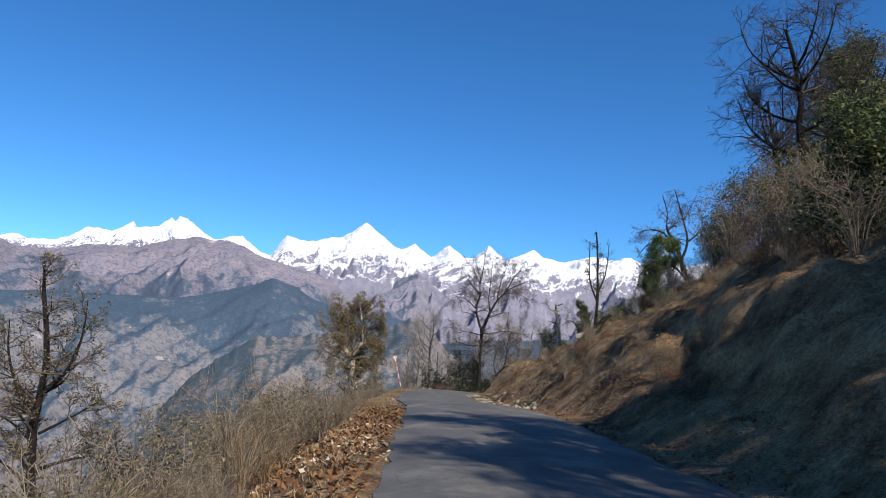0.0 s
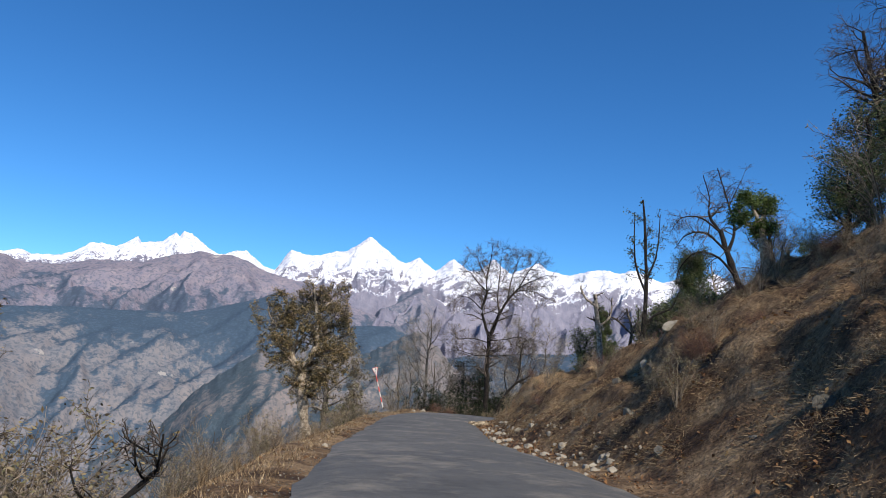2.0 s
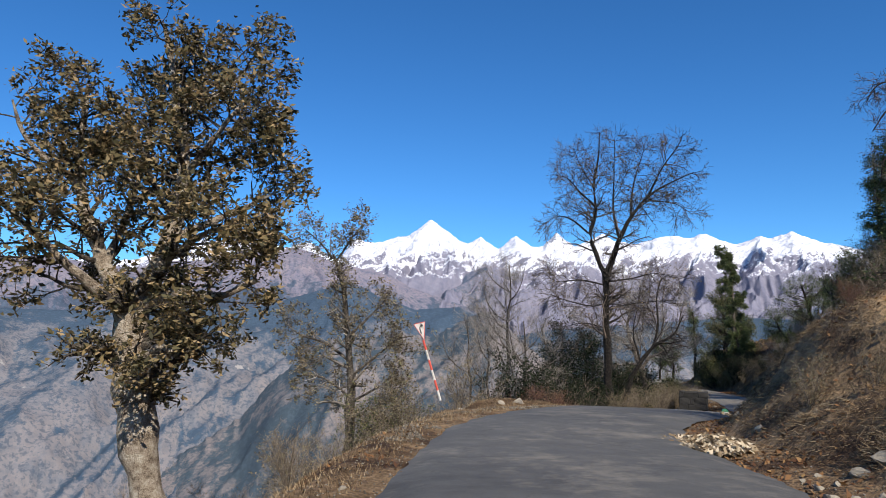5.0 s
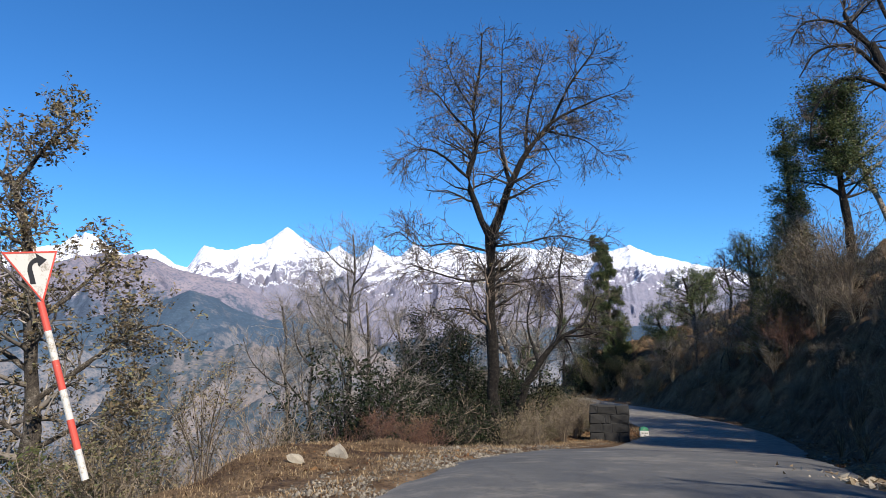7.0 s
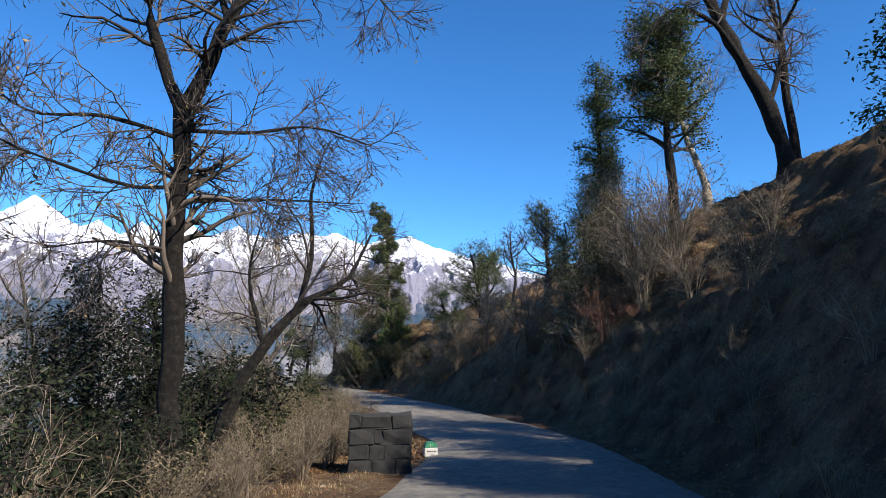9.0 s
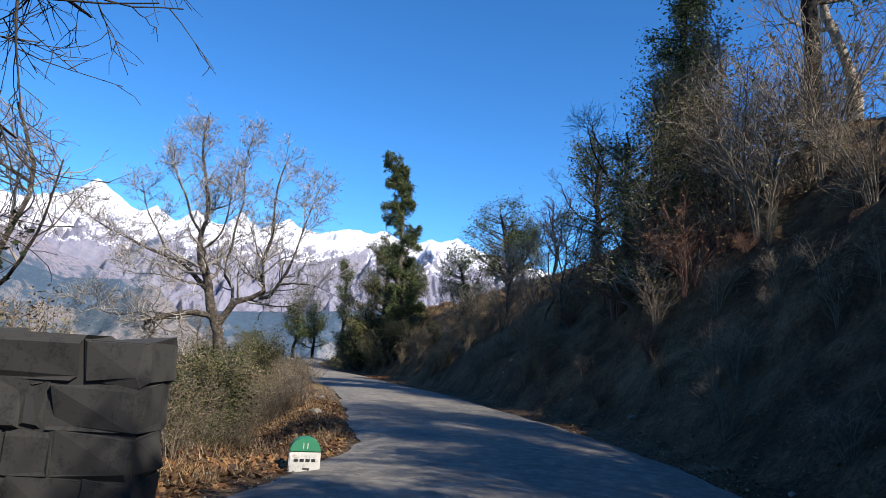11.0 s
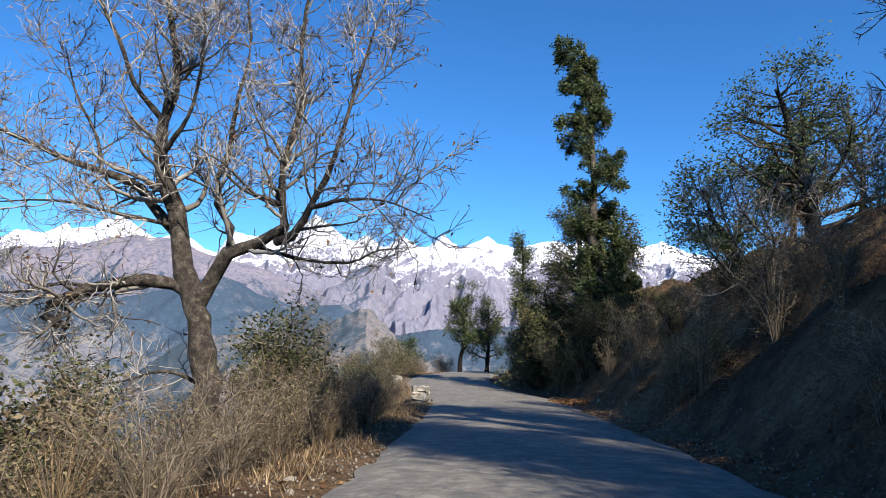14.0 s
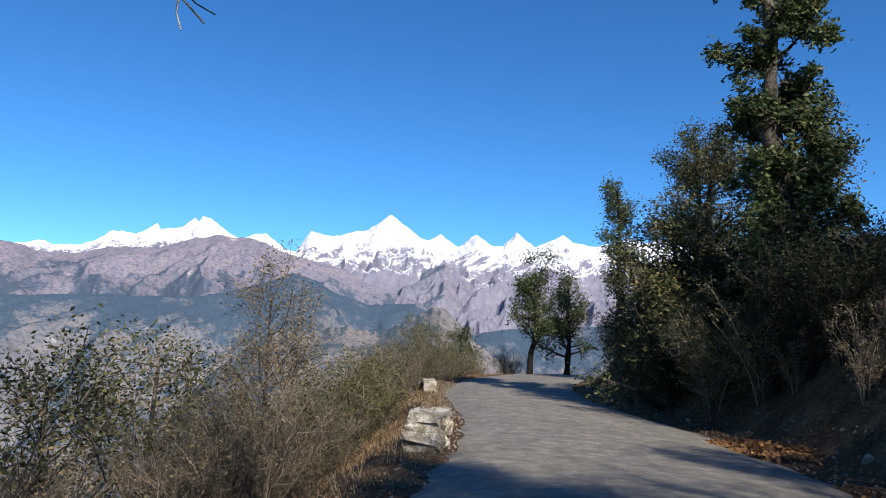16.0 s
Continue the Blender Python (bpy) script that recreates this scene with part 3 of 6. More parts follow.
# ---- trees: limbs, branches, twigs and leaves ----
def tubes(P, R, sides):
    """Tapered tubes along many polylines at once: P (n, k, 3), R (n, k)."""
    n, k, _ = P.shape
    T = np.gradient(P, axis=1)
    T /= np.linalg.norm(T, axis=2, keepdims=True) + 1e-9
    ref = np.where(np.abs(T[:, :1, 2:3]) > 0.9, np.array([1.0, 0, 0]), np.array([0, 0, 1.0]))
    U = np.cross(T, np.broadcast_to(ref, T.shape))
    U /= np.linalg.norm(U, axis=2, keepdims=True) + 1e-9
    W = np.cross(T, U)
    a = np.arange(sides) * 2 * math.pi / sides
    V = P[:, :, None] + R[:, :, None, None] * (U[:, :, None] * np.cos(a)[:, None] + W[:, :, None] * np.sin(a)[:, None])
    idx = np.arange(n * k * sides).reshape(n, k, sides)
    nxt = np.roll(idx, -1, axis=2)
    F = np.stack([idx[:, :-1], nxt[:, :-1], nxt[:, 1:], idx[:, 1:]], -1).reshape(-1, 4)
    return V.reshape(-1, 3), F


def resample(points, radii, k):
    p = catmull(np.column_stack([np.array(points, float), np.array(radii, float)]), 8)
    s = np.concatenate([[0], np.cumsum(np.linalg.norm(np.diff(p[:, :3], axis=0), axis=1))])
    q = np.linspace(0, s[-1], k)
    return np.stack([np.interp(q, s, p[:, i]) for i in range(3)], -1), np.interp(q, s, p[:, 3])


def sprout(P, R, count, f0, angle, length, k, wig, rise, g, rel=0.6, rmin=0.004, shrink=0.5):
    """Side branches on the polylines P: count on each, from the fraction f0 on."""
    n, m, _ = P.shape
    span = np.linalg.norm(np.diff(P, axis=1), axis=2).sum(1)
    share = np.clip(np.round(count * np.clip(span / span.mean(), 0.3, 1.8)), 1, None).astype(int) if n < 40 else np.full(n, count)
    who = np.repeat(np.arange(n), share)
    f = f0 + (1 - f0) * g.random(len(who)) ** 0.85
    x = f * (m - 1)
    i = np.minimum(x.astype(int), m - 2)
    u = (x - i)[:, None]
    base = P[who, i] * (1 - u) + P[who, i + 1] * u
    rad = R[who, i] * (1 - u[:, 0]) + R[who, i + 1] * u[:, 0]
    tan = P[who, i + 1] - P[who, i]
    tan /= np.linalg.norm(tan, axis=1, keepdims=True) + 1e-9
    rnd = g.normal(size=tan.shape)
    side = rnd - (rnd * tan).sum(1, keepdims=True) * tan
    side /= np.linalg.norm(side, axis=1, keepdims=True) + 1e-9
    ang = np.radians(angle * (0.7 + 0.6 * g.random(len(who))))[:, None]
    way = tan * np.cos(ang) + side * np.sin(ang)
    L = length * (0.55 + 0.9 * g.random(len(who))) * (1 - shrink * f)
    pts = [base]
    step = (L / (k - 1))[:, None]
    for _ in range(k - 1):
        way = way + wig * g.normal(size=way.shape) + np.array([0, 0, rise])
        way /= np.linalg.norm(way, axis=1, keepdims=True) + 1e-9
        pts.append(pts[-1] + way * step)
    Q = np.stack(pts, 1)
    r0 = np.maximum(rad * rel, rmin)
    return Q, np.maximum(r0[:, None] * np.linspace(1, 0.25, k)[None], rmin * 0.6)


def leaf_quads(P, per, size, g, spread=0.1, tip=0.3, flat=0.3, wide=0.22):
    """Small folded leaves scattered about the outer part of the twigs P."""
    n, m, _ = P.shape
    who = np.repeat(np.arange(n), per) if per >= 1 else np.flatnonzero(g.random(n) < per)
    x = (tip + (1 - tip) * g.random(len(who))) * (m - 1)
    i = np.minimum(x.astype(int), m - 2)
    u = (x - i)[:, None]
    c = P[who, i] * (1 - u) + P[who, i + 1] * u + spread * g.normal(size=(len(who), 3))
    a = g.normal(size=c.shape)
    a[:, 2] *= 0.6
    a /= np.linalg.norm(a, axis=1, keepdims=True)
    b = np.cross(a, g.normal(size=c.shape) + np.array([0, 0, flat * 3]))
    b /= np.linalg.norm(b, axis=1, keepdims=True) + 1e-9
    h = np.cross(a, b)
    s = (size * (0.6 + 0.8 * g.random(len(who))))[:, None]
    V = np.stack([c - a * s * 0.5, c + a * s * 0.1 + b * s * wide + h * s * 0.08, c + a * s * 0.5, c + a * s * 0.1 - b * s * wide + h * s * 0.08], 1)
    F = np.arange(len(who) * 4).reshape(-1, 4)
    return V.reshape(-1, 3), F


def make_tree(name, label, x, y, limbs, levels, bark, twig, leaf=None, seed=1, z=None, category="tree", group="", trunk_sides=9, joined=False, tip=0.3, bole=0.5):
    """limbs: (points, radius at foot, radius at end), in metres from the tree's foot. levels: the sprout() settings of each finer level.
    leaf: (per twig, size, material, spread)."""
    g = np.random.default_rng(seed)
    root = new(name)
    root.location = (x, y, on_ground(x, y) - 0.05 if z is None else z)
    tagged(root, label, category, group)
    K = 14
    LP, LR = [], []
    for pts, r0, r1 in limbs:
        p, r = resample(pts, np.linspace(r0, r1, len(pts)), K)
        p[1:-1] += 0.15 * r[1:-1, None] * g.normal(size=(K - 2, 3))
        r[1:] *= 1 + 0.1 * g.normal(size=K - 1)
        LP.append(p)
        LR.append(r)
    LP, LR = np.array(LP), np.array(LR)
    flare = 1 + 0.3 * np.clip(1 - np.arange(K) / 2.5, 0, 1)
    LR[0] *= flare
    if joined:
        v, f = tubes(LP, LR, 5)
        tagged(arr_part("woody_base", v, f, bark, root), kind="stuff")
    else:
        for i in range(len(LP)):
            v, f = tubes(LP[i:i + 1], LR[i:i + 1], trunk_sides if LR[i, 0] > 0.06 else 6)
            arr_part("trunk" if i == 0 else "limb", v, f, bark, root)
    P, R = LP.copy(), LR.copy()
    if bole >= 1:
        P, R = P[1:], R[1:]
    elif bole and not joined:
        # the bole stays clear: side branches begin above it
        q, w = np.linspace(bole, 1, K), np.linspace(0, 1, K)
        P[0] = np.stack([np.interp(q, w, LP[0, :, i]) for i in range(3)], -1)
        R[0] = np.interp(q, w, LR[0])
    Vs, Fs, off = [], [], 0
    for j, lv in enumerate(levels):
        P, R = sprout(P, R, g=g, **lv)
        v, f = tubes(P, R, 5 if j == 0 else 3)
        Vs.append(v)
        Fs.append(f + off)
        off += len(v)
    if Vs:
        tagged(arr_part("crown", np.concatenate(Vs), np.concatenate(Fs), twig, root), kind="stuff")
    if leaf:
        per, size, mat, spread = leaf
        v, f = leaf_quads(P, per, size, g, spread, tip)
        tagged(arr_part("foliage", v, f, mat, root, smooth_shade=False), kind="stuff")
    return root


def S(count, f0, angle, length, k=5, wig=0.12, rise=0.03, rel=0.55, rmin=0.004, shrink=0.5):
    return dict(count=count, f0=f0, angle=angle, length=length, k=k, wig=wig, rise=rise, rel=rel, rmin=rmin, shrink=shrink)


def fan(n, height, reach, r, g, low=0.0):
    """Stems that rise and spread from one stool."""
    out = []
    for i in range(n):
        a, q, h = g.random() * 6.283, reach * (0.3 + 0.7 * g.random()), height * (0.6 + 0.4 * g.random())
        c, s = math.cos(a), math.sin(a)
        out.append(([(0.05 * c, 0.05 * s, -0.25), (0.25 * q * c, 0.25 * q * s, 0.35 * h), (0.6 * q * c, 0.6 * q * s, 0.72 * h), (q * c, q * s, h)], r, r * 0.3))
    return out


def upright(height, r, g, lean=(0, 0), bend=0.2, foot=-0.5):
    n = 6
    pts = [(0, 0, foot)]
    for i in range(1, n):
        f = i / (n - 1)
        pts.append((lean[0] * f + bend * g.normal() * min(1, 2 * f) * 0.6, lean[1] * f + bend * g.normal() * min(1, 2 * f) * 0.6, height * f))
    return (pts, r, r * 0.25)


G = np.random.default_rng(42)

# the tall bare tree on the outside of the bend
make_tree("bare_tree", "tall leafless dark-trunked tree on the outside of the bend", 10.1, 72.2,
    [([(0, 0, -1.6), (-0.1, 0, 1.5), (-0.12, 0, 4.4), (-0.15, 0, 7.0)], 0.235, 0.18),
     ([(-0.15, 0, 6.8), (-0.5, 0.2, 7.7), (-0.85, 0.3, 9.1), (-0.5, 0.4, 10.6), (-0.6, 0.5, 12.0), (-0.3, 0.4, 13.6), (-0.2, 0.4, 15.2)], 0.16, 0.02),
     ([(-0.15, 0, 6.8), (0.25, -0.2, 7.7), (0.5, -0.4, 8.6), (1.2, -0.6, 10.0), (2.2, -0.7, 11.2), (3.7, -0.7, 12.1), (4.8, -0.7, 12.6)], 0.17, 0.02),
     ([(1.2, -0.6, 9.9), (1.5, 0.2, 11.0), (1.8, 0.5, 12.4), (2.5, 0.6, 14.4)], 0.085, 0.015),
     ([(0.6, -0.4, 8.8), (0.5, 0.4, 10.4), (0.65, 0.7, 12.2), (0.8, 0.8, 15.0)], 0.085, 0.015),
     ([(2.2, -0.7, 11.2), (2.8, -1.2, 12.6), (3.7, -1.4, 13.9), (4.0, -1.4, 14.6)], 0.06, 0.012),
     ([(1.9, -0.7, 10.9), (3.0, 0.2, 11.1), (4.2, 0.5, 11.0), (5.2, 0.6, 10.4)], 0.05, 0.012),
     ([(-0.85, 0.3, 9.1), (-2.0, 0.3, 10.0), (-2.8, 0.2, 10.1), (-3.5, 0.2, 9.7)], 0.06, 0.012),
     ([(-0.55, 0.4, 10.8), (-1.5, 0.2, 11.6), (-2.2, 0, 12.3), (-3.0, 0, 12.5)], 0.06, 0.012),
     ([(-0.6, 0.5, 12.0), (-1.2, 0.9, 13.2), (-1.6, 1.0, 14.4)], 0.05, 0.012),
     ([(-0.12, 0, 6.2), (-1.5, 0.2, 6.5), (-2.8, 0.3, 6.4), (-3.6, 0.2, 6.9)], 0.055, 0.012),
     ([(-0.12, 0, 6.4), (1.3, 0.1, 6.6), (2.6, -0.1, 6.9), (3.9, -0.4, 6.6)], 0.055, 0.012),
     ([(-0.12, 0, 4.9), (1.3, 0.6, 5.2), (2.8, 0.9, 5.4), (4.2, 1.0, 5.5)], 0.05, 0.012),
     ([(-0.12, 0, 5.2), (-1.2, -0.6, 5.0), (-2.6, -0.8, 5.3), (-3.4, -0.8, 5.6)], 0.05, 0.012),
     ([(-0.12, 0, 3.8), (-1.2, 0.6, 4.1), (-2.4, 0.8, 3.9)], 0.045, 0.012)],
    [S(22, 0.12, 60, 1.75, 8, 0.16, -0.01, 0.42, 0.016), S(8, 0.15, 45, 0.9, 5, 0.15, -0.01, 0.62, 0.011), S(3, 0.2, 40, 0.5, 3, 0.14, -0.02, 0.75, 0.008)],
    M_DARKBARK, M_MIDTWIG, (0.25, 0.11, M_LEAF_OAK, 0.03), 11, z=-0.3, tip=0.8, bole=0.45)
make_tree("bare_tree", "low crooked leafless tree leaning over the roadside brush", 10.9, 72.9,
    [([(0, 0, -1.5), (0.3, -0.2, 0.6), (1.0, -0.4, 2.0), (1.9, -0.5, 3.0), (2.8, -0.6, 3.5), (3.4, -0.6, 4.6)], 0.17, 0.03),
     ([(1.7, -0.5, 2.8), (2.1, -0.2, 4.2), (2.2, 0.2, 5.6), (2.6, 0.4, 6.8)], 0.08, 0.015),
     ([(2.6, -0.6, 3.4), (3.1, -0.2, 3.6), (3.6, 0.4, 3.3), (3.9, 0.9, 3.3)], 0.06, 0.012),
     ([(1.9, -0.5, 3.0), (2.5, 0.3, 2.9), (3.0, 1.0, 2.4), (3.4, 1.6, 2.2)], 0.05, 0.01),
     ([(1.0, -0.4, 2.0), (0.8, 0.2, 3.6), (1.2, 0.4, 5.2)], 0.06, 0.012)],
    [S(12, 0.15, 55, 1.9, 6, 0.16, 0.02, 0.5, 0.011), S(6, 0.1, 48, 0.9, 5, 0.17, 0.02, 0.6, 0.007), S(3, 0.1, 40, 0.4, 4, 0.16, 0.03, 0.7, 0.005)],
    M_DARKBARK, M_DARKTWIG, None, 12, z=-0.3)

# the spreading tree on the valley side further on
def facing(rows, az, size):
    """Limbs drawn in a plane that faces along az degrees: across, away and up become x, y, z."""
    c, q = math.cos(radians(az)) * size, math.sin(radians(az)) * size
    return [([(u * c + d * q, d * c - u * q, size * (w if w < 4 else 4 + 0.86 * (w - 4))) for u, d, w in pts], r0 * size, r1 * size) for pts, r0, r1 in rows]


make_tree("bare_tree", "wide leafless tree with a few rust-brown leaves above the thicket", 21.4, 101.0, facing(
    [([(0.0, 0, -1.6), (-0.05, 0, 0.2), (-0.3, 0, 1.4), (-0.5, 0, 2.1), (-0.75, 0, 2.8)], 0.3, 0.23),
     ([(-0.75, 0, 2.75), (-0.95, 0.1, 3.6), (-1.25, 0.1, 4.7), (-1.5, 0.1, 5.5), (-1.55, 0.2, 6.5), (-1.35, 0.3, 7.7), (-1.6, 0.2, 9.4), (-1.9, 0.2, 11.1), (-1.8, 0.1, 12.9)], 0.22, 0.02),
     ([(-0.5, 0, 2.0), (-0.15, -0.1, 2.65), (0.0, -0.2, 3.0), (0.65, -0.3, 3.4), (1.25, -0.4, 3.45), (1.42, -0.4, 3.9), (1.25, -0.3, 4.5), (1.3, -0.2, 5.7), (1.6, -0.2, 6.9), (1.5, -0.3, 8.1), (1.6, -0.3, 9.6), (1.9, -0.3, 11.0)], 0.2, 0.02),
     ([(1.25, -0.4, 3.45), (1.7, -0.7, 3.55), (1.95, -0.8, 4.1), (2.25, -0.9, 4.7), (2.55, -1.0, 5.7), (2.8, -1.0, 6.9), (3.05, -1.0, 8.0), (3.4, -1.0, 9.4)], 0.1, 0.014),
     ([(1.95, -0.8, 4.1), (2.8, -1.3, 4.2), (3.6, -1.6, 4.1), (4.5, -1.8, 3.7)], 0.05, 0.01),
     ([(0.65, -0.3, 3.4), (1.6, 0.4, 3.2), (2.6, 0.8, 3.2), (3.2, 0.9, 3.5), (3.9, 1.0, 3.6)], 0.055, 0.01),
     ([(-0.95, 0.1, 3.6), (-1.65, 0.3, 4.3), (-2.15, 0.4, 4.9), (-2.9, 0.4, 5.2), (-3.7, 0.4, 5.5), (-4.7, 0.3, 6.0), (-5.7, 0.2, 6.5), (-6.7, 0.2, 7.3)], 0.13, 0.014),
     ([(-0.65, 0, 2.4), (-1.3, -0.2, 2.6), (-2.3, -0.3, 2.45), (-3.2, -0.3, 2.1), (-3.4, -0.3, 1.8), (-2.9, -0.3, 1.6)], 0.14, 0.075),
     ([(-2.3, -0.3, 2.45), (-3.4, 0.1, 2.5), (-4.7, 0.3, 2.3), (-6.0, 0.3, 2.7)], 0.06, 0.01),
     ([(-0.15, -0.1, 2.65), (0.15, 0.3, 3.6), (-0.45, 0.5, 4.7), (-0.2, 0.6, 5.7), (-0.1, 0.6, 7.2), (0.15, 0.6, 8.7), (0.0, 0.5, 10.4), (0.25, 0.5, 12.2)], 0.09, 0.014),
     ([(-1.55, 0.2, 6.5), (-2.0, -0.3, 7.2), (-2.3, -0.5, 8.2), (-2.9, -0.6, 9.6), (-3.0, -0.6, 10.8)], 0.07, 0.012),
     ([(-1.5, 0.1, 5.5), (-0.7, -0.5, 6.5), (-0.45, -0.7, 8.0), (-0.5, -0.8, 9.4)], 0.06, 0.012),
     ([(-2.9, 0.4, 5.2), (-3.3, 0.8, 6.3), (-3.9, 0.9, 7.4), (-4.3, 0.9, 8.8)], 0.055, 0.012),
     ([(-1.0, 0.1, 3.8), (-1.9, -0.6, 3.9), (-3.0, -0.9, 4.1), (-4.4, -1.0, 4.0)], 0.05, 0.012),
     ([(-0.05, 0, 0.4), (-1.0, 0.2, 0.75), (-2.0, 0.3, 0.5), (-3.0, 0.3, 0.4)], 0.05, 0.012)], 10.7, 1.09),
    [S(21, 0.14, 56, 2.1, 8, 0.26, 0.12, 0.42, 0.017), S(8, 0.12, 50, 1.05, 6, 0.26, 0.1, 0.64, 0.012), S(4, 0.1, 46, 0.5, 3, 0.2, 0.05, 0.75, 0.009)],
    M_BARK, M_PALETWIG, (0.2, 0.11, M_LEAF_RUST, 0.05), 21, z=-1.88, tip=0.8, bole=1)

def drawn_in(rows, above, wide, tall):
    """The same limbs with a narrower, lower crown."""
    return [([(a * (wide if c > above else 1), b * (wide if c > above else 1), above + (c - above) * tall if c > above else c) for a, b, c in pts], r0, r1) for pts, r0, r1 in rows]


# the pale gnarled tree on the verge
make_tree("gnarled_tree", "gnarled pale-trunked oak with dry brown and olive leaves on the verge", -3.4, 43.3,
    drawn_in([([(0.18, 0.00, -0.72), (0.06, 0.00, 0.60), (-0.18, 0.00, 1.80), (-0.36, 0.00, 2.76)], 0.24, 0.22),
     ([(-0.36, 0.00, 2.64), (0.12, 0.00, 3.36), (0.30, 0.12, 4.56), (0.06, 0.24, 6.00), (-0.24, 0.24, 7.20)], 0.16, 0.025),
     ([(-0.36, 0.00, 2.64), (-1.08, 0.36, 3.48), (-1.56, 0.48, 4.68), (-1.56, 0.48, 6.24)], 0.14, 0.025),
     ([(-0.24, 0.00, 2.6), (0.45, -0.3, 2.8), (1.15, -0.5, 2.75), (1.75, -0.6, 3.0)], 0.09, 0.03),
     ([(-0.24, 0.00, 1.92), (0.24, -0.30, 2.10), (0.54, -0.48, 2.04)], 0.07, 0.05),
     ([(-0.36, 0.12, 2.52), (-1.08, -0.72, 3.24), (-1.92, -1.08, 4.08)], 0.08, 0.015),
     ([(0.24, 0.12, 3.7), (1.08, 0.2, 4.1), (1.9, 0.2, 4.5)], 0.06, 0.012), ([(0.2, 0.1, 3.4), (0.9, -0.4, 3.7), (1.6, -0.7, 3.8)], 0.05, 0.012), ([(0.3, 0.1, 4.6), (1.0, -0.3, 5.3), (1.5, -0.4, 5.9)], 0.05, 0.012),
     ([(-1.56, 0.48, 4.6), (-2.3, 0.2, 5.2), (-2.5, 0, 5.8)], 0.05, 0.012), ([(0.06, 0.24, 5.6), (0.9, 0.6, 6.4), (1.2, 0.7, 6.9)], 0.05, 0.012), ([(-0.9, 0.3, 3.3), (-0.8, 0.9, 4.6), (-0.7, 1.2, 6.2)], 0.06, 0.012)], 2.6, 0.8, 0.84),
    [S(13, 0.15, 60, 0.95, 6, 0.2, 0.03, 0.5, 0.01), S(7, 0.2, 48, 0.5, 5, 0.2, 0.03, 0.6, 0.007), S(3, 0.3, 42, 0.25, 4, 0.2, 0.02, 0.7, 0.005)],
    M_PALEBARK, M_BARK, (9, 0.085, M_LEAF_OAK, 0.045), 31, z=0.25, tip=0.45)
make_tree("dry_leaf_tree", "crooked tree with sparse curled dry leaves below the verge", -3.6, 66.9,
    [([(0, 0, -2.5), (0.1, 0, 1.2), (0, 0, 3.2), (-0.2, 0, 5.0), (-0.5, 0, 6.8), (-0.9, 0, 8.0)], 0.24, 0.06),
     ([(-0.8, 0, 7.6), (-0.2, 0, 8.6), (0.3, 0.1, 9.3), (0.6, 0.1, 9.8)], 0.06, 0.02),
     ([(-0.9, 0, 7.8), (-1.6, 0, 8.6), (-2.3, 0, 9.2)], 0.06, 0.02),
     ([(0, 0, 3.0), (-1.2, 0.2, 3.8), (-2.4, 0.2, 4.2), (-3.2, 0.2, 4.8)], 0.08, 0.015),
     ([(0, 0, 2.2), (1.2, 0.3, 3.2), (2.2, 0.3, 4.0), (3.0, 0.3, 4.2)], 0.08, 0.015),
     ([(0, 0, 4.2), (1.0, 0.1, 5.2), (1.7, 0.2, 6.0)], 0.07, 0.015),
     ([(0, 0, 1.4), (-1.2, 0, 2.2), (-2.4, 0, 2.3)], 0.07, 0.015),
     ([(0, 0, 1.0), (1.4, 0, 1.8), (2.6, 0, 2.2)], 0.07, 0.015)],
    [S(18, 0.1, 58, 1.5, 5, 0.2, 0.02, 0.5, 0.01), S(7, 0.1, 50, 0.75, 5, 0.2, 0.02, 0.6, 0.007), S(3, 0.1, 45, 0.35, 3, 0.17, 0.03, 0.7, 0.005)],
    M_BARK, M_TWIG, (6, 0.12, M_LEAF_DRY, 0.06), 32, z=-1.3, bole=0.12, tip=0.5)
make_tree("bare_tree", "tall crooked nearly leafless tree far down the valley slope", -28.4, 59.8,
    [([(0, 0, -9), (0.3, 0, 6), (-0.4, 0, 12), (-0.2, 0, 18), (-1.2, 0, 23), (-1.6, 0, 26)], 0.5, 0.08),
     ([(0, 0, 13), (-2, 0.5, 15), (-3.4, 0.6, 18), (-3.8, 0.5, 21)], 0.2, 0.04),
     ([(-0.2, 0, 15), (1.6, -0.5, 17), (2.6, -0.8, 20), (2.6, -0.8, 23)], 0.2, 0.04),
     ([(0, 0, 9), (2.5, 0, 10), (5, 0, 10.5), (8, 0, 10)], 0.16, 0.03), ([(0, 0, 8), (-3, 0, 10), (-6, 0, 10.5)], 0.16, 0.03),
     ([(0, 0, 5.5), (3, 0, 6.6), (6.5, 0, 6.2)], 0.14, 0.03), ([(0.1, 0, 11), (-2.5, 0, 13), (-5, 0, 13.5)], 0.12, 0.03), ([(0.1, 0, 12), (2.5, 0, 13.5), (4.6, 0, 15)], 0.12, 0.03)],
    [S(20, 0.15, 60, 3.6, 6, 0.2, 0.02, 0.5, 0.04), S(7, 0.1, 50, 1.7, 5, 0.2, 0.0, 0.6, 0.026), S(3, 0.1, 45, 0.8, 4, 0.2, 0.0, 0.7, 0.02)],
    M_DARKBARK, M_MIDTWIG, (3, 0.24, M_LEAF_DRY, 0.16), 33, bole=0.2, z=-17.2)

